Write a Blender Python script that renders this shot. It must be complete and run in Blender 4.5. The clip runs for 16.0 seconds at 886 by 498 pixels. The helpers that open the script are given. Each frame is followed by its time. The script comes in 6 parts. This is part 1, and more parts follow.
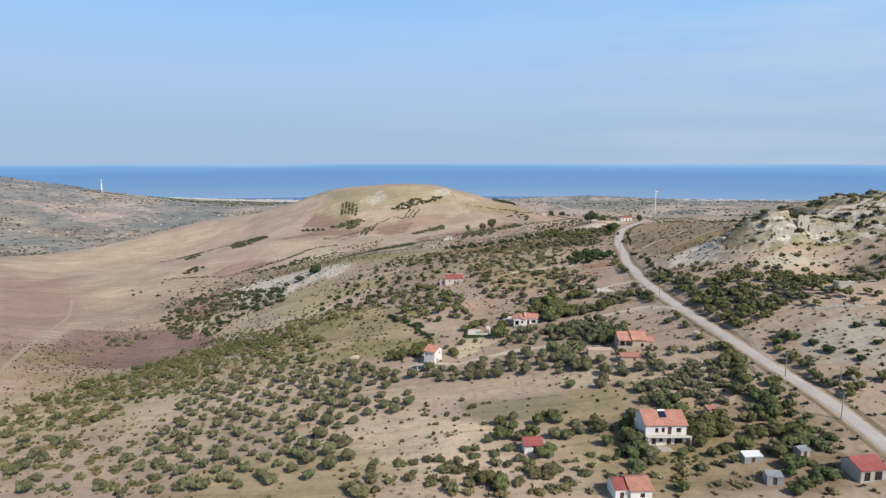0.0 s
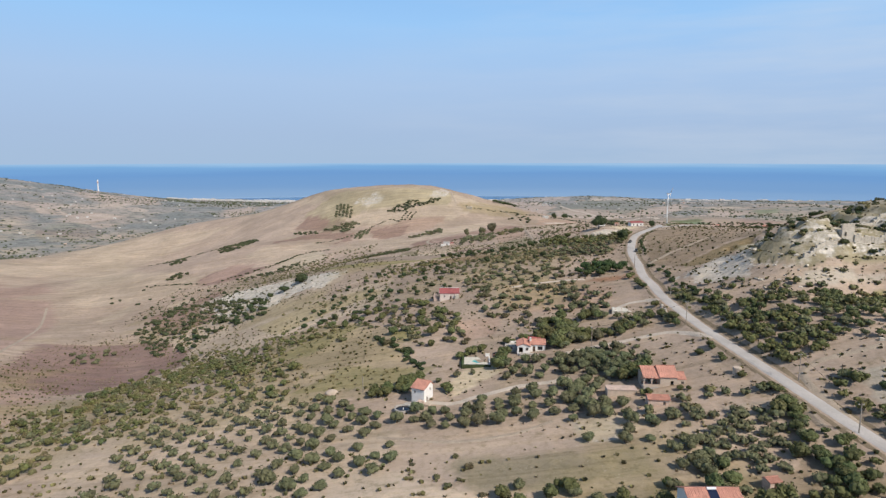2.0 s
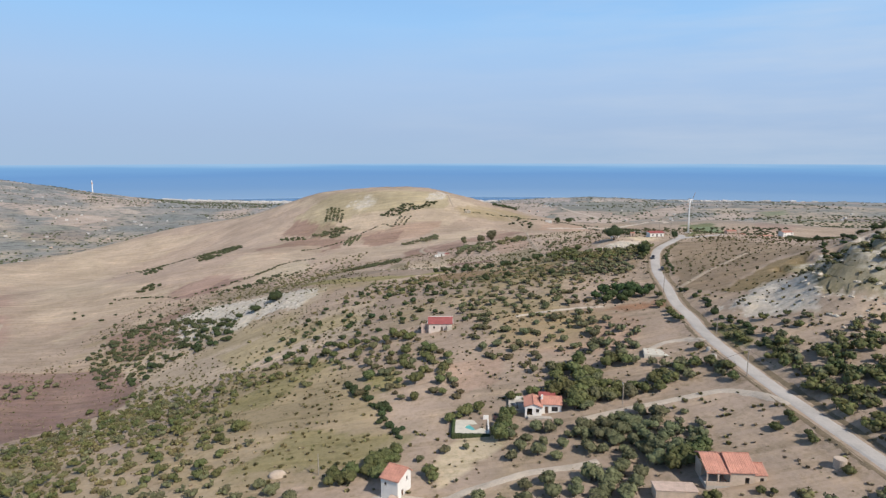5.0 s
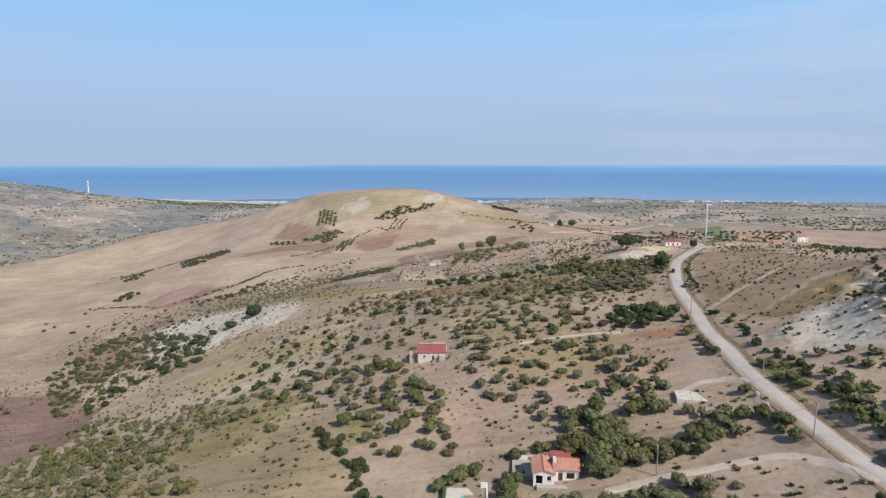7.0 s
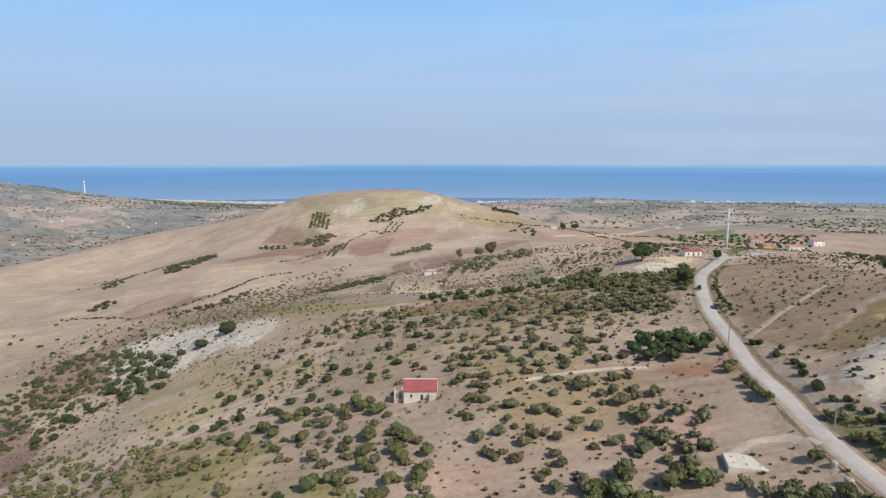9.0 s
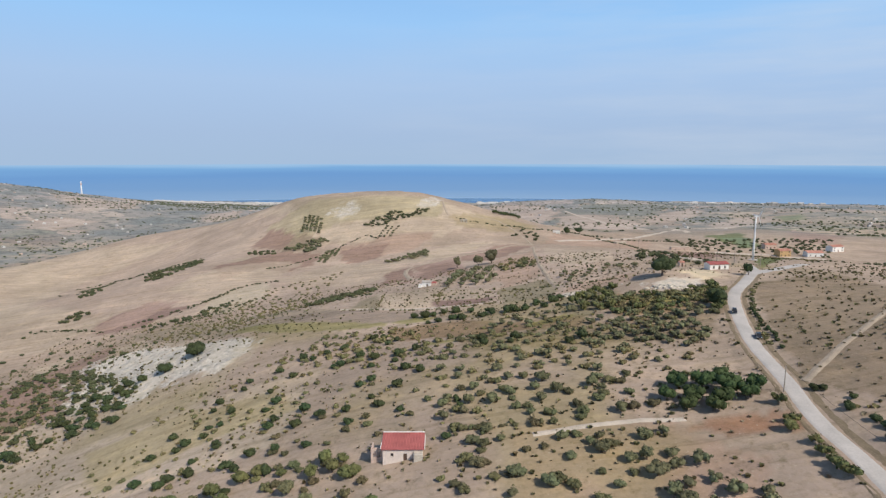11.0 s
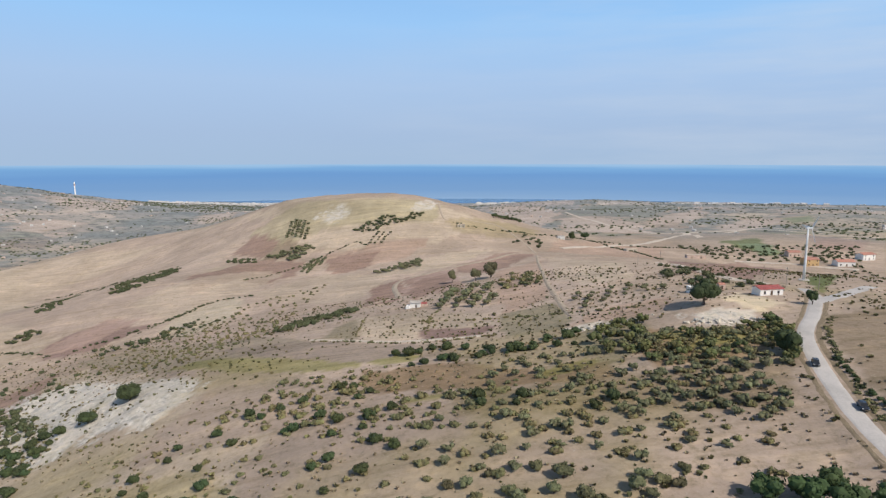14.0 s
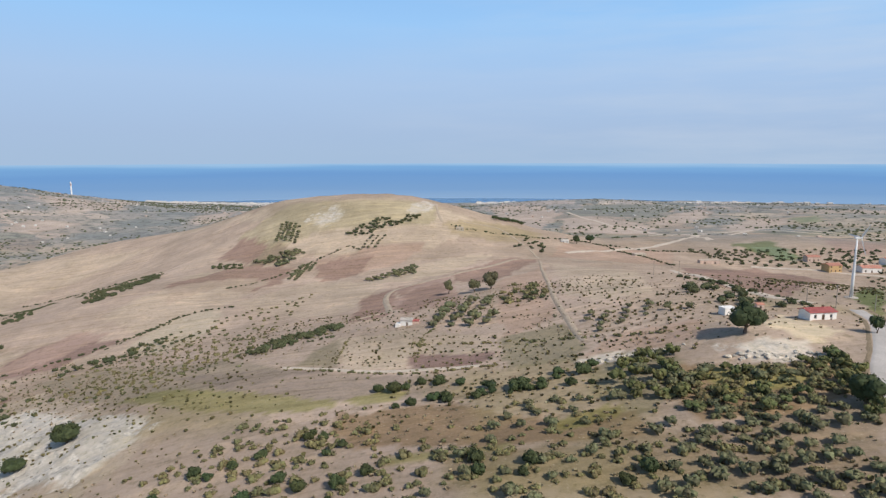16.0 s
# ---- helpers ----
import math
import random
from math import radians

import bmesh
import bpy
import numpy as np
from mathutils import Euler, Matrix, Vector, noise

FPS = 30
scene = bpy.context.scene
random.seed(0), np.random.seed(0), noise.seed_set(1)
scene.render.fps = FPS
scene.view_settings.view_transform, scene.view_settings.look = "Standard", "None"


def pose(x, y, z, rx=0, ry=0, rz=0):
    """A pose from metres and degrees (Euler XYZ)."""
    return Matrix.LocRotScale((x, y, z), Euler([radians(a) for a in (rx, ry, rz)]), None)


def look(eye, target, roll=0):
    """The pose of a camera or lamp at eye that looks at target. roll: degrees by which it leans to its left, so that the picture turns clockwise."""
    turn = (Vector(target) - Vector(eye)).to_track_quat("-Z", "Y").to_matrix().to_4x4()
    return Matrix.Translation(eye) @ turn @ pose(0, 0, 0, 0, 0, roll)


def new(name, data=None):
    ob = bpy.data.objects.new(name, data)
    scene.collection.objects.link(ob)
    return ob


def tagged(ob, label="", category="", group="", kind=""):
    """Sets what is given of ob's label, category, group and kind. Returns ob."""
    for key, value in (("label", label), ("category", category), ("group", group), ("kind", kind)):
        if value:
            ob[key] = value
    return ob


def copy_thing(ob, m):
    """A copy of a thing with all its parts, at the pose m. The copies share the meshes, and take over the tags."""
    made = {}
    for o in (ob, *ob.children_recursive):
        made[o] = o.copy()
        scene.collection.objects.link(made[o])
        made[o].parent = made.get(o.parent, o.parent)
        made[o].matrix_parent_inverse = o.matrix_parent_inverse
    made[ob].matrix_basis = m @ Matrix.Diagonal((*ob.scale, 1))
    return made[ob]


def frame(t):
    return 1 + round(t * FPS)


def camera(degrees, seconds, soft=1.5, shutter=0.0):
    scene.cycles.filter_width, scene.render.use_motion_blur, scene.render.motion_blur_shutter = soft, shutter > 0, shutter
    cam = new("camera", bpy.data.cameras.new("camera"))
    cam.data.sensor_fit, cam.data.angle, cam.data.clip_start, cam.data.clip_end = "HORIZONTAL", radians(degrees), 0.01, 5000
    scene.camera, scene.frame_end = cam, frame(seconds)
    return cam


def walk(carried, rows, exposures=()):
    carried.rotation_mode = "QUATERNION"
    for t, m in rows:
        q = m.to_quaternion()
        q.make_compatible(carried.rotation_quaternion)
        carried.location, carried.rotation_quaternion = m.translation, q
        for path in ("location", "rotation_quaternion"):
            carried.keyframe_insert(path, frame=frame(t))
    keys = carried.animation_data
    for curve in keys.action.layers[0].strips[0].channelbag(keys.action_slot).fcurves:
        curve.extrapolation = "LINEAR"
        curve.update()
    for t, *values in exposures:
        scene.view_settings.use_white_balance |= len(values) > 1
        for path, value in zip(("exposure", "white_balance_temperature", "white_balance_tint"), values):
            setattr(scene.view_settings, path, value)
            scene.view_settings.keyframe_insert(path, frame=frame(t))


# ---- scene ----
cam = camera(73.7, 16.0, soft=1.35)
METRES, EYE, TILT, LEAN, TURN = 290.0, 321.0, -8.8, 0.0, 0.0
K = 0.633
ROWS = [
    (0.0, 0.0, 0.0, 0.0, 0.0, 0.0, 0.0),
    (0.5, 0.0039, 0.0302, 0.0076, 0.01, 0.01, 0.01),
    (1.0, 0.0079, 0.0604, 0.0155, 0.01, -0.01, 0.01),
    (1.5, 0.0118, 0.0907, 0.0235, 0.0, 0.0, 0.01),
    (2.0, 0.0159, 0.121, 0.032, 0.01, -0.04, 0.02),
    (2.5, 0.0196, 0.1513, 0.04, 0.02, -0.03, 0.03),
    (3.0, 0.0238, 0.1813, 0.0483, 0.02, -0.05, 0.04),
    (3.5, 0.0277, 0.2114, 0.0561, 0.0, -0.01, 0.04),
    (4.0, 0.0317, 0.2416, 0.0638, -0.01, 0.01, 0.05),
    (6.5, 0.0511, 0.392, 0.1033, -0.1, -0.0, 0.02),
    (7.0, 0.055, 0.4219, 0.1112, -0.11, 0.03, 0.02),
    (7.5, 0.059, 0.4521, 0.1186, -0.11, 0.04, 0.02),
    (8.0, 0.0629, 0.4818, 0.1265, -0.12, 0.02, 0.02),
    (8.5, 0.0669, 0.5118, 0.1339, -0.12, 0.03, 0.02),
    (9.0, 0.0706, 0.5417, 0.1418, -0.13, 0.01, 0.01),
    (11.5, 0.0907, 0.6917, 0.1804, -0.07, 0.07, -0.01),
    (12.0, 0.0948, 0.7217, 0.1879, -0.07, 0.08, -0.01),
    (12.5, 0.0987, 0.7516, 0.195, -0.09, 0.09, -0.01),
    (13.0, 0.1025, 0.7814, 0.2023, -0.11, 0.11, -0.0),
    (13.5, 0.1064, 0.8113, 0.2095, -0.13, 0.09, 0.01),
    (14.0, 0.1102, 0.8411, 0.217, -0.16, 0.06, 0.03),
    (14.5, 0.1142, 0.8712, 0.2246, -0.16, 0.01, 0.05),
    (15.0, 0.1183, 0.9011, 0.2321, -0.14, -0.04, 0.06),
    (15.5, 0.1224, 0.931, 0.2397, -0.14, -0.07, 0.08),
    (16.0, 0.1264, 0.9606, 0.2472, -0.12, -0.08, 0.1),
]
walk(cam, [(t, pose(0, 0, EYE, TILT, LEAN, TURN) @ pose(METRES * K * x, METRES * y, METRES * K * z, 90 + K * pitch, roll, K * yaw)) for t, x, y, z, yaw, pitch, roll in ROWS])

# ---- world and sun ----
SUN_AZ, SUN_EL = 134.0, 44.0          # degrees clockwise from ahead (+y), and above the horizon


def nd(tree, kind, **values):
    n = tree.nodes.new(kind)
    for k, v in values.items():
        if k in n.inputs:
            n.inputs[k].default_value = v
    return n


def ramp(tree, fac, stops):
    r = tree.nodes.new("ShaderNodeValToRGB")
    e = r.color_ramp.elements
    while len(e) < len(stops):
        e.new(0.5)
    for el, (p, c) in zip(e, stops):
        el.position, el.color = p, (*c, 1)
    tree.links.new(fac, r.inputs[0])
    return r.outputs[0]


def math_node(tree, op, a, b=0.0, clamp=False):
    n = tree.nodes.new("ShaderNodeMath")
    n.operation, n.use_clamp = op, clamp
    for i, v in enumerate((a, b)):
        if isinstance(v, (int, float)):
            n.inputs[i].default_value = v
        else:
            tree.links.new(v, n.inputs[i])
    return n.outputs[0]


def mix_col(tree, fac, a, b, blend="MIX"):
    n = tree.nodes.new("ShaderNodeMix")
    n.data_type, n.blend_type = "RGBA", blend
    for i, v in ((0, fac), (6, a), (7, b)):
        if isinstance(v, (int, float)):
            n.inputs[i].default_value = v
        elif isinstance(v, tuple):
            n.inputs[i].default_value = (*v, 1)
        else:
            tree.links.new(v, n.inputs[i])
    return n.outputs[2]


world = bpy.data.worlds.new("sky")
scene.world = world
world.use_nodes = True
wt = world.node_tree
wt.nodes.clear()
sky = wt.nodes.new("ShaderNodeTexSky")
sky.sky_type, sky.sun_disc = "NISHITA", False
sky.sun_elevation, sky.sun_rotation = radians(SUN_EL), radians(SUN_AZ)
sky.air_density, sky.dust_density, sky.altitude = 1.0, 1.5, 300
coord = wt.nodes.new("ShaderNodeTexCoord")
sep = wt.nodes.new("ShaderNodeSeparateXYZ")
wt.links.new(coord.outputs["Generated"], sep.inputs[0])
dim = mix_col(wt, 1.0, sky.outputs[0], (0.085, 0.085, 0.085), "MULTIPLY")
# the low sky: sea haze below, clear blue above
low = ramp(wt, math_node(wt, "MULTIPLY", sep.outputs[2], 3.0, True), [
    (0.0, (0.385, 0.52, 0.71)), (0.12, (0.39, 0.525, 0.735)), (0.36, (0.405, 0.57, 0.82)), (0.62, (0.33, 0.58, 0.92)), (1.0, (0.23, 0.48, 0.87))])
# thin high cirrus
stretch = wt.nodes.new("ShaderNodeMapping")
stretch.inputs["Scale"].default_value = (2.0, 2.0, 16.0)
stretch.inputs["Rotation"].default_value = (0.0, radians(8), 0.0)
wt.links.new(coord.outputs["Generated"], stretch.inputs[0])
wisp = nd(wt, "ShaderNodeTexNoise", Scale=1.6, Detail=5.0, Roughness=0.55)
wt.links.new(stretch.outputs[0], wisp.inputs["Vector"])
wisp_amount = ramp(wt, wisp.outputs[0], [(0.42, (0, 0, 0)), (0.72, (0.42, 0.42, 0.42))])
side = math_node(wt, "MULTIPLY", math_node(wt, "ADD", sep.outputs[0], 0.25), 1.1, True)
cirrus = mix_col(wt, math_node(wt, "MULTIPLY", wisp_amount, side), low, (0.62, 0.69, 0.79))
upper = math_node(wt, "MULTIPLY", math_node(wt, "SUBTRACT", sep.outputs[2], 0.28), 3.0, True)
background = nd(wt, "ShaderNodeBackground", Strength=1.0)
wt.links.new(mix_col(wt, upper, cirrus, dim), background.inputs[0])
wt.links.new(background.outputs[0], nd(wt, "ShaderNodeOutputWorld").inputs[0])

az, el = radians(SUN_AZ), radians(SUN_EL)
to_sun = Vector((math.sin(az) * math.cos(el), math.cos(az) * math.cos(el), math.sin(el)))
sun = new("sun", bpy.data.lights.new("sun", "SUN"))
sun.data.energy, sun.data.angle, sun.data.color = 4.05, radians(0.55), (1.0, 0.93, 0.85)
sun.matrix_world = look(to_sun * 900 + Vector((0, 300, 250)), (0, 300, 250))


# ---- the lie of the land ----
def lattice(ix, iy, seed):
    n = (ix.astype(np.int64) * 374761393 + iy.astype(np.int64) * 668265263 + seed * 144665) & 0x7FFFFFFF
    n = ((n ^ (n >> 13)) * 1274126177) & 0x7FFFFFFF
    return ((n ^ (n >> 16)) & 0xFFFF) / 65535.0


def grain(x, y, size, seed=0, octaves=3):
    """Smooth random relief, about -1 to 1, with waves of that many metres."""
    total, gain, norm = 0.0, 1.0, 0.0
    for o in range(octaves):
        u, v = x / size * 2 ** o, y / size * 2 ** o
        iu, iv = np.floor(u), np.floor(v)
        fu, fv = u - iu, v - iv
        fu, fv = fu * fu * (3 - 2 * fu), fv * fv * (3 - 2 * fv)
        a, b = lattice(iu, iv, seed + o), lattice(iu + 1, iv, seed + o)
        c, d = lattice(iu, iv + 1, seed + o), lattice(iu + 1, iv + 1, seed + o)
        total = total + gain * ((a * (1 - fu) + b * fu) * (1 - fv) + (c * (1 - fu) + d * fu) * fv - 0.5) * 2
        norm, gain = norm + gain, gain * 0.5
    return total / norm


# general fall from the ridge to the shore: distance ahead, height
FALL_Y = [-400, 0, 400, 800, 1200, 1800, 2600, 3400, 4300, 4600, 5000]
FALL_Z = [235, 246, 252, 225, 192, 150, 95, 50, 8, -2, -6]
# swells of the near slopes, every 75 m from (-190, 110)
NEAR_SWELL = [
    -1.1, -1.0, -0.3, 0.5, 0.9, -0.3,
    -5.4, -5.6, -3.2, -0.5, 2.3, 7.4,
    -7.3, -2.5, 0.1, -3.4, -0.7, 23.5,
    -13.5, -6.9, -4.8, 7.5, -7.4, 5.7,
    -13.0, -0.1, 1.1, 1.7, 2.4, 0.6,
    3.7, 8.0, 9.1, -11.3, 2.2, -5.1,
]
# swells of the far slopes and the long hill, every 150 m from (-480, 480)
FAR_SWELL = [
    -2.5, -27.2, -26.0, -2.5, 16.8, 15.4, 13.3,
    -15.1, -28.4, 7.7, -4.4, 14.0, -11.2, -9.1,
    -15.6, 15.5, 6.8, -19.8, 9.5, 1.0, 0.9,
    -36.9, -5.9, -23.8, 24.5, -2.9, -4.7, 9.3,
    1.8, -0.6, 41.2, 44.6, 10.6, 0.1, 9.9,
    30.9, -0.3, 39.3, -15.3, -9.1, -0.8, 2.2,
]
# knolls: place, breadth, height
KNOLLS = [
    (240, 318, 38, 11.8),
    (290, 335, 55, 20.0),
    (160, 287, 15, 16.5),
    (190, 296, 22, -0.5),
    (170, 255, 20, -16.5),
    (330, 430, 70, -8.2),
    (210, 322, 30, 4.5),
    (119, 457, 13, 3.0), (500, 2400, 260, 26), (1200, 2300, 300, 30), (1000, 3350, 330, 40), (500, 3300, 260, 28), (-1500, 2700, 350, 20), (1900, 2900, 400, 30),
]


def rise(x, y):
    """The smooth height of the land."""
    x, y = np.asarray(x, float), np.asarray(y, float)
    z = sum(np.interp(y + d, FALL_Y, FALL_Z) for d in (-120, -60, 0, 60, 120)) / 5
    z = z - 90 * np.exp(-(((x + 1000) / 520) ** 2 + ((y - 1500) / 900) ** 2))
    for i, h in enumerate(NEAR_SWELL):
        z = z + h * np.exp(-((x + 190 - 75 * (i % 6)) ** 2 + (y - 110 - 75 * (i // 6)) ** 2) / (2 * 62 ** 2))
    for i, h in enumerate(FAR_SWELL):
        z = z + h * np.exp(-((x + 480 - 150 * (i % 7)) ** 2 + (y - 480 - 150 * (i // 7)) ** 2) / (2 * 125 ** 2))
    for kx, ky, s, h in KNOLLS:
        z = z + h * np.exp(-((x - kx) ** 2 + (y - ky) ** 2) / (2 * s * s))
    z = z + 190 * np.exp(-(((x + 2700) / 600) ** 2 + ((y - 3000) / 700) ** 2) / 2)
    # the flat top of the long hill
    over = z - (275.5 - 0.08 * np.maximum(0, -43 - x) - 0.10 * np.maximum(0, x + 30))
    top = np.exp(-(((x + 90) / 230) ** 4 + ((y - 1060) / 190) ** 4))
    return z - top * np.where(over > -4, (over + 4) ** 2 / 16 * (over < 4) + over * (over >= 4), 0)


def inside(x, y, corners):
    """Which of the points lie within the outline."""
    hit = np.zeros(np.shape(x), bool)
    for (ax, ay), (bx, by) in zip(corners, corners[1:] + corners[:1]):
        if ay != by:
            hit ^= ((ay > y) != (by > y)) & (x < (bx - ax) * (y - ay) / (by - ay) + ax)
    return hit


ROAD = [(110, -300), (108, -150), (107, 0), (106, 95), (105, 120), (105, 145), (104, 158), (102, 172), (100, 191), (98, 215), (96.5, 243), (97, 280), (100, 305), (101.5, 322), (106, 343), (111, 370), (120, 398), (129, 418), (141, 434), (152, 450), (160, 463), (166, 480)]
# soils in plan
SOIL = []


def field(soil, outline):
    SOIL.append((soil, outline))


field("ploughed", [(-280, 360), (-161, 404), (-172, 383), (-188, 312), (-207, 279), (-225, 287)])
field("dark", [(-238, 391), (-220, 433), (-157, 400), (-172, 358), (-182, 312), (-220, 332)])
field("ploughed", [(-461, 601), (-400, 624), (-327, 485), (-382, 494)])
field("straw", [(-1051, 1589), (-527, 1130), (-337, 1157), (-229, 1073), (-194, 1106), (-43, 1023), (87, 947), (13, 854), (-120, 867), (-169, 782), (-284, 766), (-534, 941)])
field("pinkish", [(-420, 679), (-447, 1017), (-169, 782), (-120, 867), (109, 779), (102, 492), (29, 392), (-68, 485), (-185, 625), (-321, 683)])
field("green", [(192, 519), (357, 718), (165, 466), (164, 470)])
field("dark", [(210, 742), (292, 786), (329, 724), (160, 509), (150, 533)])
field("pale", [(114, 767), (150, 659), (114, 535), (91, 541), (83, 564)])
field("dark", [(13, 498), (42, 491), (41, 479), (13, 482)])
field("reddish", [(-32, 676), (-10, 695), (-5, 588), (-26, 591)])
field("reddish", [(-10, 710), (27, 702), (22, 615), (0, 592)])
field("reddish", [(31, 739), (83, 810), (107, 797), (55, 659), (30, 698)])
field("greygreen", [(-34, 499), (-24, 545), (-19, 542), (-18, 496)])
field("chalk", [(113, 302), (139, 321), (143, 297), (129, 277), (118, 287)])
field("rock", [(150, 335), (142, 302), (136, 283), (150, 270), (184, 272), (230, 268), (330, 300), (300, 370), (230, 345), (180, 335)])
field("palestone", [(117, 192), (138, 196), (145, 188), (129, 165), (113, 173)])
field("chalk", [(108, 448), (125, 444), (121, 431), (106, 436)])
field("chalk", [(68, 463), (93, 460), (92, 453), (70, 456)])
field("olivegrass", [(-95, 261), (-84, 349), (-44, 332), (-6, 247), (-23, 226), (-67, 236)])
field("greygreen", [(3, 178), (38, 175), (31, 158), (11, 160)])
field("olivegrass", [(-80, 274), (-90, 354), (-46, 335), (-24, 307), (-11, 266), (-21, 261), (-61, 267)])
field("redsoil", [(73, 325), (96, 330), (101, 324), (98, 319)])
field("redsoil", [(80, 328), (93, 331), (92, 322), (81, 319)])
field("pale", [(-36, 173), (-15, 179), (14, 157), (2, 147), (-26, 159)])
field("palestone", [(38, 194), (59, 192), (54, 181), (40, 182)])
field("pale", [(64, 180), (83, 182), (83, 173), (65, 167)])
field("redpale", [(6, 294), (30, 294), (25, 270), (13, 271)])
field("scrub", [(-184, 233), (-180, 298), (-126, 291), (-95, 261), (-65, 228), (-123, 209), (-134, 168)])
field("ochre", [(120, 324), (157, 350), (174, 350), (142, 318), (127, 316)])
field("pinkish", [(-1016, 1650), (-494, 1203), (-294, 1104), (-184, 996), (-175, 860), (-241, 822), (-272, 722), (-303, 704)])
field("chalk", [(-135, 974), (-127, 986), (-90, 975), (-94, 952), (-113, 951)])
field("chalk", [(-21, 967), (-3, 1007), (18, 1000), (8, 961), (-14, 950)])
field("hilltop", [(-221, 1099), (-176, 1079), (-42, 1025), (-6, 1015), (22, 987), (9, 920), (-65, 927), (-114, 924), (-173, 980)])
field("olivegrass", [(22, 926), (54, 952), (120, 967), (132, 916), (91, 878), (34, 897)])
field("reddish", [(-185, 843), (-155, 850), (-118, 836), (-112, 772), (-133, 735), (-165, 772)])
field("pale", [(-134, 700), (-82, 766), (-18, 741), (-38, 619), (-88, 654)])
field("straw", [(-24, 545), (10, 537), (13, 498), (10, 483), (-15, 490)])
field("redpale", [(58, 654), (104, 748), (71, 524), (47, 506)])
field("scrubland", [(45, 508), (73, 513), (73, 478), (67, 461), (45, 469)])
field("redpale", [(85, 484), (112, 480), (107, 460), (93, 459), (70, 465)])
field("stonefield", [(-168, 627), (-165, 670), (-137, 686), (-123, 632), (-139, 600)])
field("greygreen", [(-202, 594), (-157, 593), (-72, 532), (-32, 491), (-51, 475), (-102, 495)])
field("dark", [(-259, 644), (-233, 662), (-179, 645), (-204, 615), (-234, 611)])
field("ploughed", [(7, 702), (27, 745), (34, 578), (-14, 616)])
field("straw", [(-438, 720), (-497, 941), (-349, 698), (-380, 668)])
field("ploughed", [(-574, 773), (-552, 854), (-425, 665), (-446, 630), (-482, 628)])
field("redpale", [(35, 337), (71, 331), (84, 310), (74, 284), (46, 290), (31, 301)])
field("turf", [(102, 290), (111, 283), (105, 267), (101, 270)])
field("brownfield", [(141, 433), (186, 445), (178, 346), (163, 359), (120, 324), (110, 342)])
field("pale", [(-130, 234), (-78, 213), (-53, 237), (-40, 219), (-65, 140), (-97, 163)])
field("pale", [(-1, 149), (35, 129), (32, 122), (-20, 134)])
field("straw", [(-252, 566), (-185, 572), (-65, 457), (-75, 411), (-87, 382), (-132, 406)])
field("straw", [(-218, 412), (-163, 450), (-70, 408), (-30, 409), (-32, 353), (-101, 351), (-113, 298), (-131, 299)])
field("reddish", [(-216, 791), (-185, 843), (-160, 760), (-185, 714)])
field("redpale", [(-99, 847), (-57, 866), (10, 870), (-19, 806), (-76, 785)])
field("brownfield", [(-199, 935), (-151, 920), (-115, 870), (-161, 854)])
field("straw", [(-42, 753), (32, 821), (69, 826), (26, 742), (-13, 725)])
field("redpale", [(157, 919), (281, 936), (217, 771), (157, 781), (122, 826)])
field("green", [(360, 968), (414, 982), (375, 850), (346, 838)])
field("ploughed", [(644, 1275), (726, 1208), (464, 860), (415, 862)])
field("pale", [(464, 1727), (743, 1883), (594, 1363), (349, 1091)])
field("redsoil", [(54, 135), (63, 135), (60, 128), (52, 129)])
field("yard", [(4, 231), (12, 242), (24, 245), (22, 236), (6, 218)])
field("yard", [(136, 476), (142, 450), (127, 443), (123, 458)])
field("hillgrass", [(-222, 983), (-168, 1044), (-103, 1005), (-40, 1004), (18, 992), (12, 917), (-91, 933), (-160, 910)])
field("olivegrass", [(28, 924), (81, 966), (140, 964), (125, 911), (69, 895)])
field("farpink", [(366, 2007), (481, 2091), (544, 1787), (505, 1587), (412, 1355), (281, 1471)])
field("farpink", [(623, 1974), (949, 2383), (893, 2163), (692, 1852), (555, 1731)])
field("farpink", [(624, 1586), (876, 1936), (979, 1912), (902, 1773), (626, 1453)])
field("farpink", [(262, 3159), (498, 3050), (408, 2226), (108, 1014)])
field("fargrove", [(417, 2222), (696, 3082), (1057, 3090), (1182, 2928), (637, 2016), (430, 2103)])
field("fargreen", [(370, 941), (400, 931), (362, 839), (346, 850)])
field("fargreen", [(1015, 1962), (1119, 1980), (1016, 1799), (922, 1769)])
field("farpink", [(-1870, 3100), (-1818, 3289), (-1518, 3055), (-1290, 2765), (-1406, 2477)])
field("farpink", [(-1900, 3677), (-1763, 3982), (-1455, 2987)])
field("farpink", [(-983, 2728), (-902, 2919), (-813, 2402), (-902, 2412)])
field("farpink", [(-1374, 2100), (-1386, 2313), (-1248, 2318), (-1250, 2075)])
field("palestone", [(142, 267), (179, 267), (177, 264), (143, 261)])
field("meadow", [(137, 241), (174, 261), (170, 254), (136, 230)])
field("fallow", [(-90, 517), (-33, 495), (23, 469), (42, 442), (-16, 458), (-53, 480)])
field("meadow", [(-102, 499), (-81, 496), (-53, 480), (-11, 456), (-9, 449), (-56, 462)])
field("rust", [(-7, 445), (26, 442), (51, 421), (67, 421), (72, 403), (51, 407), (23, 415), (3, 419), (-6, 431)])
field("meadow", [(50, 419), (57, 422), (66, 422), (66, 416), (52, 412)])
field("meadow", [(7, 412), (25, 412), (39, 412), (36, 407), (12, 409)])
field("meadow", [(-7, 456), (6, 462), (14, 457), (9, 449), (-1, 450)])
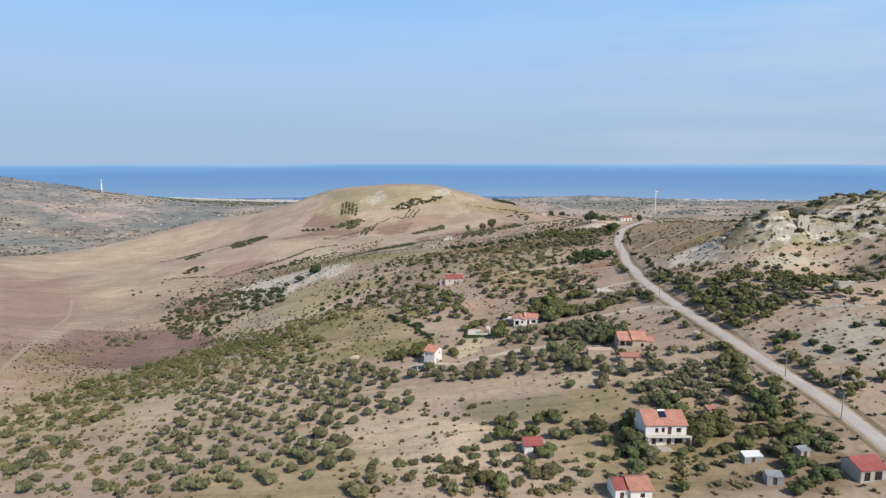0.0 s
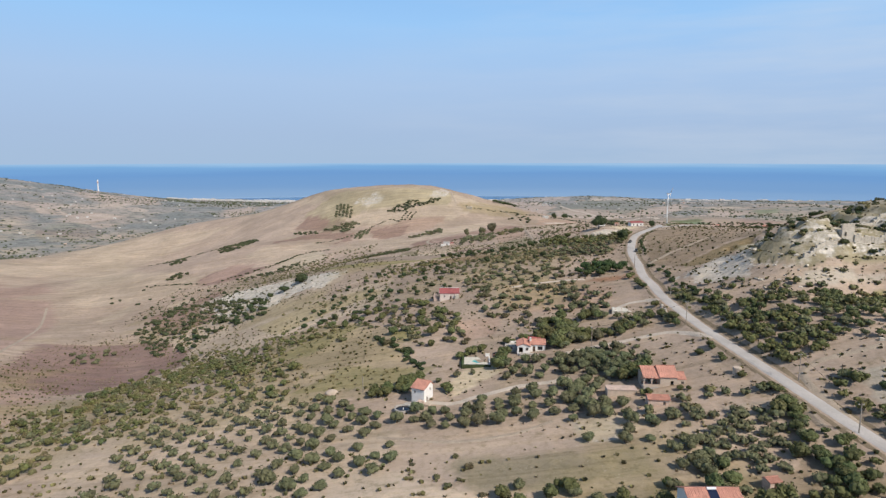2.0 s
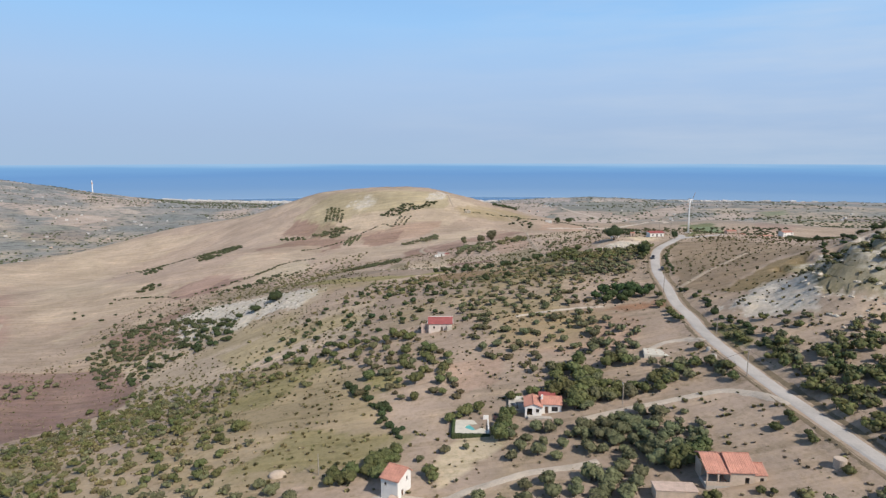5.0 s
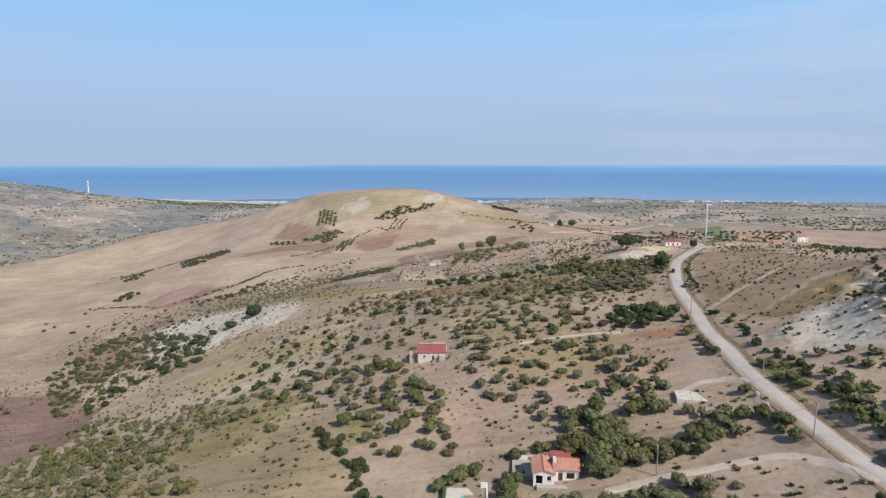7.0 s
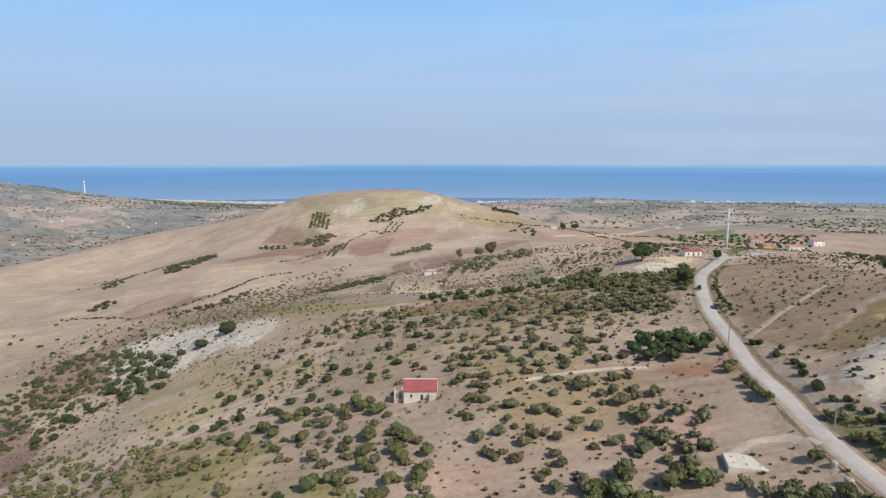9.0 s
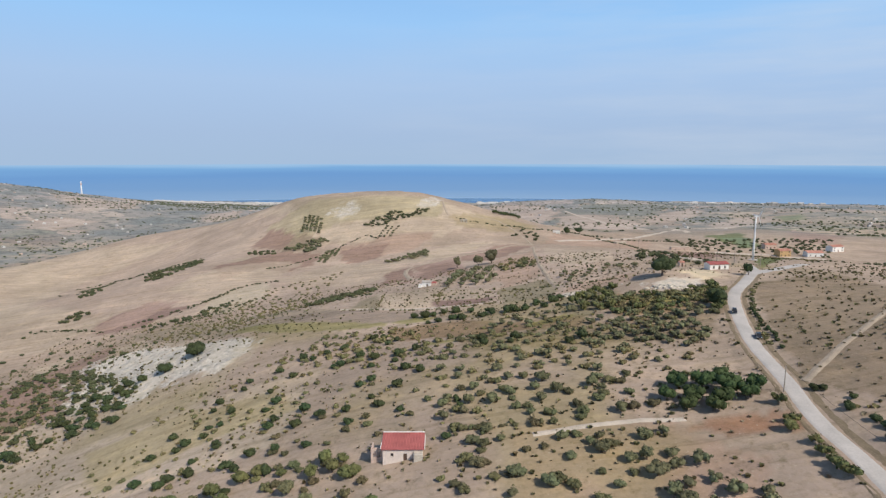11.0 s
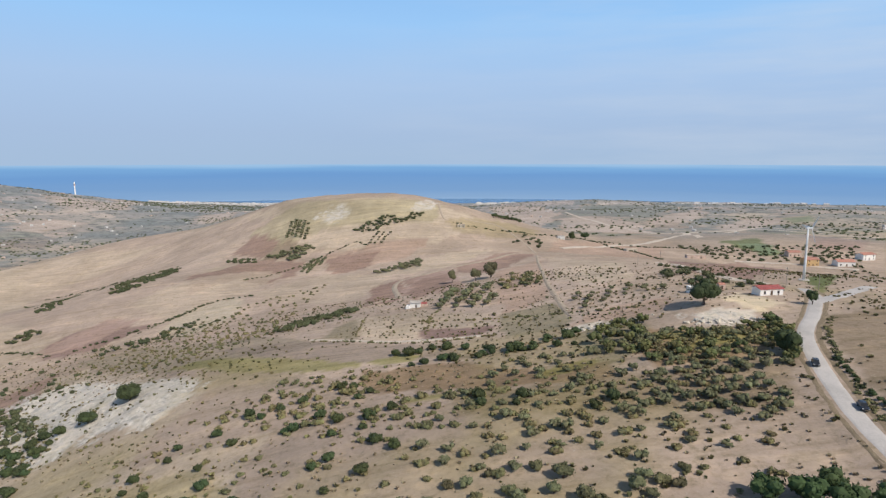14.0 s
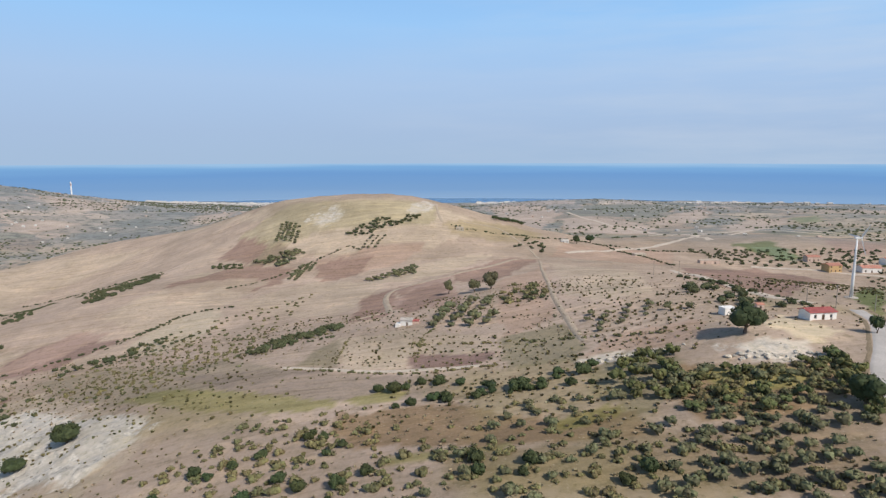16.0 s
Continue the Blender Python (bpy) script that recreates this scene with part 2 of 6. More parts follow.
field("rust", [(89, 443), (102, 431), (128, 428), (124, 414), (100, 404), (82, 407), (79, 422)])
field("meadow", [(93, 434), (111, 430), (116, 424), (106, 416), (91, 418)])
field("brownfield", [(23, 409), (50, 405), (78, 404), (100, 404), (123, 408), (98, 375), (23, 392)])
field("scrubland", [(67, 452), (82, 456), (93, 449), (84, 425), (69, 413), (64, 430)])
field("chalk", [(42, 186), (44, 191), (55, 190), (52, 183), (43, 184)])
field("reddish", [(-26, 587), (-31, 670), (-12, 697), (-5, 587)])
field("reddish", [(-1, 601), (-2, 667), (26, 703), (26, 623), (5, 579)])
field("dark", [(12, 500), (41, 492), (39, 477), (12, 482)])
field("pale", [(86, 593), (141, 639), (115, 535), (88, 538)])
field("greygreen", [(-31, 497), (-30, 524), (-21, 543), (-17, 492)])
field("reddish", [(179, 666), (302, 805), (300, 714), (156, 505), (145, 544)])
field("pale", [(-20, 520), (1, 554), (41, 511), (42, 494), (12, 500), (-15, 490)])
field("crag", [(-128, 966), (-101, 991), (-87, 957), (-110, 941)])
field("crag", [(-19, 968), (4, 1022), (10, 971), (-10, 950)])
field("reddish", [(-222, 911), (-210, 969), (-170, 932), (-168, 857)])
field("reddish", [(-95, 828), (-77, 849), (-43, 839), (-48, 796), (-77, 764)])
field("pale", [(-226, 702), (-209, 775), (-162, 807), (-125, 786), (-134, 700), (-171, 651)])
field("ploughed", [(-252, 634), (-229, 673), (-199, 662), (-215, 627), (-241, 620)])
field("stonefield", [(-160, 615), (-161, 668), (-135, 693), (-124, 668), (-122, 620), (-137, 597)])
field("straw", [(-389, 691), (-504, 881), (-364, 731), (-330, 685), (-368, 677)])
field("chalk", [(-207, 545), (-167, 542), (-114, 493), (-85, 477), (-70, 452), (-79, 436), (-111, 449), (-117, 433), (-162, 455), (-197, 495)])
field("pale", [(-300, 542), (-304, 582), (-306, 606), (-284, 568), (-282, 517)])
field("yellowgrass", [(-119, 399), (-88, 402), (-45, 396), (-30, 377), (-65, 372), (-88, 359)])
field("grassgreen", [(-71, 308), (-60, 324), (-47, 332), (-37, 322), (-48, 307), (-55, 285), (-75, 293)])
field("meadow", [(-23, 295), (-11, 297), (-6, 281), (-14, 278)])
field("pale", [(-218, 458), (-191, 491), (-125, 452), (-107, 404), (-147, 412), (-163, 401)])
field("dark", [(-204, 413), (-164, 399), (-152, 375), (-169, 367)])
field("pale", [(-85, 209), (-60, 229), (-9, 198), (-14, 162), (-25, 132), (-61, 131)])
field("straw", [(-30, 162), (-8, 177), (12, 157), (16, 131), (-20, 133)])
field("grassgreen", [(-37, 261), (1, 245), (-15, 233), (-53, 237)])
field("pale", [(42, 193), (61, 194), (54, 182), (39, 179)])
field("pale", [(62, 172), (77, 185), (91, 187), (77, 171), (61, 165)])
field("brownfield", [(48, 156), (88, 160), (101, 143), (86, 116), (35, 121)])
field("greygreen", [(6, 179), (28, 178), (52, 175), (53, 163), (25, 159), (9, 163)])
field("ploughed", [(-478, 623), (-404, 632), (-343, 550), (-273, 381), (-253, 324)])
field("dark", [(-239, 337), (-287, 445), (-197, 440), (-160, 401), (-149, 363), (-195, 318)])
field("reddish", [(-248, 522), (-205, 578), (-158, 454), (-201, 449)])
field("redpale", [(-220, 281), (-228, 316), (-180, 298), (-160, 243), (-184, 233)])
field("pale", [(-420, 679), (-371, 743), (-248, 647), (-267, 601), (-354, 598)])
field("pale", [(-630, 827), (-1008, 1594), (-532, 1142), (-380, 1087), (-469, 1000), (-480, 679)])
# side tracks in plan: surface, breadth, line
TRACKS = []


def lane(surface_kind, breadth, line):
    TRACKS.append((surface_kind, breadth, line))


lane("earth", 3.0, [(-220, 281), (-267, 372), (-309, 457), (-340, 521), (-386, 600)])
lane("gravel", 3.4, [(-8, 219), (6, 214), (13, 217), (19, 219), (29, 222), (39, 222), (45, 223)])
lane("gravel", 3.4, [(46, 244), (59, 246), (72, 246), (85, 245), (91, 238), (95, 230)])
lane("gravel", 3.4, [(75, 281), (84, 285), (91, 283), (94, 278)])
lane("earth", 2.6, [(108, 789), (80, 587), (74, 512), (73, 482)])
lane("earth", 4, [(-6, 597), (-12, 684), (31, 733), (65, 772), (111, 807), (153, 764), (193, 712)])
lane("earth", 3, [(-26, 591), (-6, 601)])
lane("gravel", 5, [(184, 688), (156, 568), (151, 516), (158, 491)])
lane("earth", 3, [(110, 341), (138, 363), (160, 379)])
lane("earth", 3, [(104, 171), (105, 194), (111, 201), (126, 202), (140, 200), (148, 191)])
lane("asphalt", 5.5, [(154, 453), (166, 461), (199, 488)])
lane("earth", 2.2, [(-16, 195), (7, 188), (22, 189), (34, 194)])
lane("gravel", 2.5, [(-38, 499), (-4, 485), (21, 479), (36, 476)])
lane("gravel", 9, [(378, 1298), (559, 1424), (708, 1531), (731, 1346), (759, 1199)])
lane("gravel", 9, [(443, 2261), (434, 1502), (363, 1021)])
lane("earth", 3, [(16, 1002), (19, 961), (23, 930)])
lane("earth", 2.5, [(47, 941), (85, 940), (108, 856), (111, 807)])
lane("earth", 2.5, [(79, 188), (95, 185), (96, 172)])
lane("gravel", 8, [(143, 851), (325, 1031), (732, 1580), (776, 1370)])
lane("gravel", 6, [(301, 805), (345, 785), (382, 750)])
# groves and scrub in plan: plant, spacing, unevenness, breadth of a crown, outline
GROVES = []


def grove(kind, spacing, uneven, breadth, outline):
    GROVES.append((kind, spacing, uneven, breadth, outline))


grove("olive", 5.2, 0.15, 3.4, [(27, 251), (45, 241), (70, 242), (74, 234), (71, 219), (53, 213), (39, 224), (22, 225)])
grove("olive", 5.2, 0.22, 3.7, [(-12, 213), (6, 211), (38, 219), (52, 216), (50, 204), (63, 197), (85, 197), (96, 195), (92, 178), (-11, 200)])
grove("olive", 6, 0.25, 3.4, [(35, 176), (67, 194), (90, 183), (94, 165), (79, 157), (56, 160), (55, 174), (40, 182)])
grove("scrub", 6, 0.5, 3.0, [(9, 139), (36, 131), (32, 119), (-24, 126), (-21, 139), (-9, 144)])
grove("olive", 5.2, 0.3, 3.8, [(61, 284), (73, 276), (77, 270), (96, 263), (86, 249), (69, 253), (53, 256), (49, 273)])
grove("scrub", 7.5, 0.5, 4, [(52, 581), (63, 627), (81, 599), (74, 558), (55, 562)])
grove("shrub", 7, 0.4, 4.6, [(129, 542), (150, 537), (153, 497), (148, 482), (127, 495)])
grove("leafy", 6, 0.45, 3.6, [(106, 267), (157, 262), (157, 204), (149, 193), (127, 209), (110, 201), (104, 227)])
grove("leafy", 5.2, 0.45, 4.2, [(106, 192), (122, 194), (110, 179), (116, 162), (127, 162), (122, 154), (111, 157), (109, 171)])
grove("leafy", 6, 0.45, 3.6, [(115, 284), (130, 277), (103, 240), (101, 249)])
grove("scrub", 6, 0.5, 2.8, [(150, 325), (140, 290), (165, 250), (250, 240), (320, 300), (290, 360), (220, 340)])
grove("olive", 6.5, 0.15, 4, [(-248, 417), (-220, 424), (-212, 400), (-235, 393)])
grove("leafy", 5.5, 0.5, 3.4, [(12, 163), (35, 161), (51, 159), (54, 155), (32, 146), (13, 146)])
grove("scrub", 5, 0.5, 2.6, [(-21, 142), (13, 146), (28, 141), (27, 120), (-24, 126)])
grove("leafy", 6, 0.5, 3.6, [(150, 258), (192, 253), (167, 218), (142, 236)])
grove("shrub", 8, 0.5, 3.0, [(460, 947), (225, 300), (206, 273), (163, 274), (141, 282)])
grove("leafy", 5, 0.45, 3.8, [(62, 263), (77, 261), (87, 249), (63, 251)])
grove("leafy", 4.6, 0.4, 4.2, [(47, 271), (59, 272), (66, 254), (51, 248), (46, 253)])
grove("scrub", 5, 0.5, 1.8, [(108, 347), (101, 291), (105, 267), (100, 260), (97, 293)])
grove("leafy", 5, 0.5, 3.4, [(101, 284), (122, 229), (127, 209), (108, 197), (103, 212), (100, 244)])
grove("shrub", 6, 0.5, 3.2, [(122, 194), (148, 191), (131, 168), (115, 173)])
grove("olive", 5.4, 0.3, 3.4, [(58, 173), (86, 180), (85, 164), (58, 158)])
grove("shrub", 9, 0.5, 3.5, [(491, 904), (410, 900), (287, 936), (284, 802), (403, 779)])
grove("shrub", 6.2, 0.42, 4.2, [(-234, 471), (-235, 498), (-235, 547), (-184, 519), (-124, 459), (-111, 423), (-124, 417), (-154, 424), (-156, 395), (-189, 409)])
grove("scrub", 7, 0.5, 2.0, [(-234, 471), (-235, 498), (-235, 547), (-184, 519), (-124, 459), (-111, 423), (-124, 417), (-154, 424), (-156, 395), (-189, 409)])
grove("leafy", 6.6, 0.5, 3.0, [(-168, 365), (-166, 382), (-144, 384), (-105, 366), (-66, 343), (-49, 340), (-44, 323), (-57, 318), (-72, 311), (-73, 292), (-140, 329)])
grove("scrub", 5.6, 0.5, 2.5, [(-168, 365), (-166, 382), (-144, 384), (-105, 366), (-66, 343), (-49, 340), (-44, 323), (-57, 318), (-72, 311), (-73, 292), (-140, 329)])
grove("shrub", 9.5, 0.5, 3.2, [(-88, 359), (-66, 419), (-12, 434), (12, 417), (12, 336), (-7, 347), (-30, 328), (-49, 340)])
grove("scrub", 8, 0.5, 2.2, [(-117, 371), (-104, 396), (-68, 427), (-13, 448), (17, 444), (12, 336), (-7, 347), (-30, 328), (-66, 343)])
grove("leafy", 6.6, 0.45, 3.5, [(-49, 340), (-7, 341), (0, 318), (9, 302), (14, 265), (-7, 270), (-23, 295)])
grove("scrub", 6, 0.5, 2.6, [(-49, 340), (-7, 341), (0, 318), (9, 302), (14, 265), (-7, 270), (-23, 295)])
grove("scrub", 10, 0.5, 3.2, [(-56, 315), (-25, 302), (-10, 270), (-55, 285)])
grove("olive", 6.2, 0.34, 3.1, [(13, 393), (45, 434), (71, 423), (103, 411), (104, 373), (83, 370), (70, 340), (73, 332), (56, 302), (71, 285), (50, 268), (25, 281), (15, 314)])
grove("olive", 5.4, 0.3, 3.9, [(61, 320), (70, 321), (80, 298), (73, 284), (55, 276)])
grove("scrub", 8, 0.5, 2.8, [(13, 393), (69, 410), (104, 373), (71, 330), (56, 302), (25, 281), (15, 314)])
grove("shrub", 13, 0.5, 2.6, [(-269, 582), (-183, 579), (-157, 509), (-209, 523), (-251, 527)])
grove("leafy", 4.4, 0.4, 4.4, [(73, 450), (80, 456), (93, 449), (84, 425), (70, 414), (67, 423)])
grove("scrub", 3.2, 0.5, 3.2, [(89, 443), (102, 431), (115, 432), (128, 428), (124, 414), (100, 404), (82, 407), (79, 422)])
grove("leafy", 5.4, 0.5, 3.6, [(89, 443), (102, 431), (115, 432), (128, 428), (124, 414), (100, 404), (82, 407), (79, 422)])
grove("scrub", 7, 0.5, 2.4, [(25, 408), (78, 402), (115, 409), (123, 408), (98, 375), (23, 392)])
grove("olive", 5.4, 0.14, 3.6, [(78, 402), (100, 404), (115, 409), (124, 410), (98, 375), (60, 383)])
grove("shrub", 10, 0.5, 3.6, [(25, 408), (76, 398), (60, 383), (23, 392)])
grove("scrub", 7, 0.5, 3.4, [(-54, 419), (-38, 449), (-6, 441), (23, 411), (23, 392)])
grove("scrub", 6, 0.5, 2.0, [(-54, 419), (-38, 449), (-6, 441), (72, 403), (61, 382)])
grove("olive", 6, 0.4, 3.0, [(41, 435), (57, 437), (67, 427), (48, 423)])
grove("olive", 6.5, 0.3, 3.2, [(50, 402), (57, 410), (65, 408), (60, 400)])
grove("scrub", 7, 0.5, 2.2, [(-195, 584), (-170, 615), (-113, 665), (-72, 720), (-72, 531), (-86, 507), (-123, 512)])
grove("olive", 8.5, 0.1, 5.2, [(15, 543), (25, 578), (50, 592), (46, 532), (19, 532)])
grove("olive", 7.5, 0.1, 2.8, [(72, 494), (82, 516), (109, 521), (121, 499), (101, 496), (74, 485)])
grove("olive", 9, 0.3, 3.4, [(136, 548), (145, 544), (135, 502), (126, 512)])
grove("shrub", 9, 0.4, 3.4, [(51, 574), (61, 608), (78, 590), (74, 561)])
grove("olive", 5.6, 0.15, 4.0, [(-111, 783), (-111, 834), (-98, 847), (-97, 826), (-101, 778)])
grove("olive", 5.8, 0.3, 4.4, [(-166, 860), (-132, 895), (-113, 876), (-130, 840)])
grove("olive", 6, 0.12, 4.4, [(-43, 760), (2, 789), (2, 754), (-37, 750)])
grove("olive", 5.8, 0.12, 4.0, [(-160, 925), (-165, 975), (-142, 969), (-132, 907)])
grove("shrub", 5.5, 0.45, 4.4, [(-85, 898), (-63, 935), (-4, 951), (0, 934), (-50, 902)])
grove("olive", 6.5, 0.1, 3.0, [(-63, 868), (-53, 903), (-31, 891), (-40, 859)])
grove("shrub", 5, 0.4, 4.0, [(-211, 864), (-208, 882), (-172, 854), (-167, 829)])
grove("shrub", 7, 0.4, 4, [(92, 860), (108, 900), (131, 892), (120, 843)])
grove("shrub", 4.6, 0.45, 4.2, [(-272, 756), (-293, 838), (-285, 912), (-255, 855), (-246, 767), (-260, 746)])
grove("shrub", 4.2, 0.45, 3.8, [(-66, 543), (-58, 573), (-32, 589), (-28, 576), (-48, 544), (-59, 529)])
grove("shrub", 5, 0.45, 3.6, [(-331, 742), (-327, 776), (-309, 751), (-315, 724)])
grove("shrub", 6, 0.45, 3.8, [(-197, 605), (-169, 613), (-151, 639), (-142, 628), (-156, 596), (-187, 594)])
grove("shrub", 5, 0.45, 4.2, [(-300, 665), (-283, 681), (-273, 663), (-292, 655)])
grove("leafy", 5, 0.3, 4.4, [(51, 268), (65, 272), (88, 267), (92, 258), (85, 250), (59, 247), (46, 247)])
grove("olive", 5.6, 0.3, 4.0, [(59, 243), (86, 244), (89, 234), (86, 230), (55, 240)])
grove("olive", 5.2, 0.2, 4.2, [(48, 261), (61, 251), (73, 228), (65, 213), (52, 208), (34, 191)])
grove("olive", 6, 0.35, 3.8, [(61, 202), (83, 200), (85, 189), (77, 175), (56, 180)])
grove("leafy", 5.2, 0.4, 4.0, [(105, 263), (140, 264), (165, 249), (133, 205), (107, 205), (101, 217)])
grove("olive", 7, 0.45, 3.4, [(128, 271), (164, 267), (175, 263), (131, 248)])
grove("olive", 6.0, 0.16, 3.7, [(-101, 222), (-87, 238), (-53, 237), (-14, 213), (-9, 178), (-31, 164), (-21, 139), (-31, 132), (-61, 131), (-86, 161)])
grove("leafy", 7, 0.5, 3.2, [(-168, 212), (-160, 243), (-169, 350), (-118, 347), (-47, 260), (-53, 237), (-87, 238), (-105, 217), (-108, 183), (-148, 186)])
grove("scrub", 4.8, 0.5, 2.8, [(-168, 212), (-160, 243), (-169, 350), (-118, 347), (-47, 260), (-53, 237), (-87, 238), (-105, 217), (-108, 183), (-148, 186)])
grove("olive", 6.2, 0.45, 3.6, [(-146, 183), (-108, 183), (-86, 161), (-61, 131), (-110, 136)])
grove("scrub", 5.5, 0.5, 2.6, [(-146, 183), (-108, 183), (-86, 161), (-61, 131), (-110, 136)])
grove("leafy", 5.6, 0.4, 3.5, [(44, 141), (51, 156), (74, 165), (90, 163), (102, 145), (93, 133), (76, 133), (65, 137)])
grove("leafy", 7, 0.5, 2.8, [(43, 138), (94, 133), (84, 116), (38, 121)])
grove("scrub", 4, 0.5, 1.9, [(13, 137), (43, 138), (94, 133), (85, 115), (15, 123)])
grove("olive", 6.4, 0.45, 3.5, [(43, 138), (69, 134), (94, 133), (85, 118), (64, 123), (48, 125), (38, 121)])
grove("olive", 5.6, 0.3, 3.4, [(60, 173), (84, 186), (92, 178), (90, 163), (72, 159), (55, 162)])
grove("leafy", 6, 0.5, 3.6, [(10, 147), (15, 153), (45, 150), (44, 141), (31, 140), (25, 137), (14, 138)])
grove("leafy", 5.5, 0.5, 3.6, [(-29, 127), (-22, 131), (-11, 127), (9, 129), (28, 127), (31, 120)])
# straggling hedges in plan: breadth of a bush, line
HEDGES = []


def bushes_along(breadth, line):
    HEDGES.append((breadth, line))


lane("gravel", 2.6, [(38, 331), (50, 332), (63, 332), (75, 330)])
bushes_along(1.1, [(-185, 630), (-153, 678), (-126, 690)])
bushes_along(1.3, [(-219, 618), (-188, 636), (-158, 662)])
bushes_along(0.7, [(-18, 498), (-19, 542)])
bushes_along(0.8, [(13, 492), (15, 524), (19, 538)])
bushes_along(1.2, [(-57, 866), (-81, 874), (-129, 798), (-155, 759)])
bushes_along(1.5, [(34, 921), (113, 911), (194, 945), (222, 783)])
bushes_along(1.6, [(194, 945), (322, 879), (420, 808)])
bushes_along(1.5, [(147, 587), (155, 486)])
bushes_along(0.8, [(-37, 497), (7, 479), (40, 473)])
bushes_along(1.3, [(-460, 910), (-327, 776), (-390, 951)])
bushes_along(1.4, [(-454, 941), (-377, 951), (-265, 886)])
bushes_along(1.2, [(-68, 537), (-28, 551)])
bushes_along(1.2, [(-186, 602), (-153, 604), (-118, 639)])
bushes_along(1.0, [(9, 517), (53, 498), (103, 470)])
bushes_along(1.2, [(-312, 647), (-270, 636), (-235, 618)])
bushes_along(1.3, [(18, 335), (20, 357)])
bushes_along(0.9, [(52, 367), (64, 366)])
bushes_along(1.0, [(20, 339), (32, 337), (44, 335)])
bushes_along(1.4, [(-20, 283), (-7, 262)])
bushes_along(1.4, [(-27, 292), (-3, 243)])
bushes_along(0.8, [(114, 366), (119, 380), (124.6, 396), (134, 416), (146, 432)])
bushes_along(0.7, [(115, 366), (120, 380), (125.6, 396), (135, 416), (147, 432)])
bushes_along(0.45, [(54, 128), (56, 134)])
bushes_along(0.45, [(55, 128), (57, 134)])
bushes_along(0.45, [(56, 128), (58, 134)])
bushes_along(0.45, [(58, 128), (59, 134)])
bushes_along(0.45, [(59, 127), (60, 133)])
bushes_along(0.45, [(60, 128), (61, 133)])
bushes_along(2.0, [(-277, 767), (-275, 806), (-268, 876)])
bushes_along(1.8, [(-277, 771), (-317, 891), (-282, 906)])
bushes_along(1.6, [(-66, 544), (-56, 563), (-45, 573), (-31, 587)])
bushes_along(1.4, [(-69, 557), (-55, 573)])
bushes_along(2.3, [(5, 459), (23, 462), (39, 448), (53, 450), (68, 454)])
bushes_along(1.7, [(23, 445), (36, 445), (52, 442), (64, 440)])
bushes_along(1.9, [(8, 447), (16, 445), (23, 446)])
bushes_along(1.6, [(-344, 759), (-333, 778)])
bushes_along(1.6, [(-200, 610), (-171, 612), (-146, 637)])

import itertools


# ---- materials ----
def surface(name, colour, rough=0.9, spread=0.25, size=1.0, fine=8.0, bump=0.3, metal=0.0, per_object=0.0, tint=None):
    """A matt surface: colour broken up at two scales (size in metres), with fine relief."""
    m = bpy.data.materials.new(name)
    m.use_nodes = True
    t = m.node_tree
    b = t.nodes["Principled BSDF"]
    geo = t.nodes.new("ShaderNodeNewGeometry")
    big = nd(t, "ShaderNodeTexNoise", Scale=1.0 / size, Detail=4.0, Roughness=0.6)
    small = nd(t, "ShaderNodeTexNoise", Scale=fine / size, Detail=3.0, Roughness=0.6)
    for n in (big, small):
        t.links.new(geo.outputs["Position"], n.inputs["Vector"])
    dark, light = tuple(c * (1 - spread) for c in colour), tuple(min(1.0, c * (1 + spread)) for c in (tint or colour))
    col = ramp(t, big.outputs[0], [(0.3, dark), (0.7, light)])
    col = mix_col(t, 0.35 * spread / 0.25 if spread < 0.7 else 0.9, col, ramp(t, small.outputs[0], [(0.3, tuple(c * 0.6 for c in dark)), (0.7, light)]))
    if per_object:
        info = t.nodes.new("ShaderNodeObjectInfo")
        hsv = t.nodes.new("ShaderNodeHueSaturation")
        t.links.new(math_node(t, "ADD", math_node(t, "MULTIPLY", info.outputs["Random"], 2 * per_object), 1 - per_object), hsv.inputs["Value"])
        t.links.new(col, hsv.inputs["Color"])
        col = hsv.outputs[0]
    t.links.new(col, b.inputs["Base Color"])
    b.inputs["Roughness"].default_value, b.inputs["Metallic"].default_value = rough, metal
    b.inputs["Specular IOR Level"].default_value = 0.25
    if bump:
        r = nd(t, "ShaderNodeBump", Strength=bump, Distance=0.1 * size)
        t.links.new(small.outputs[0], r.inputs["Height"])
        t.links.new(r.outputs[0], b.inputs["Normal"])
    return m


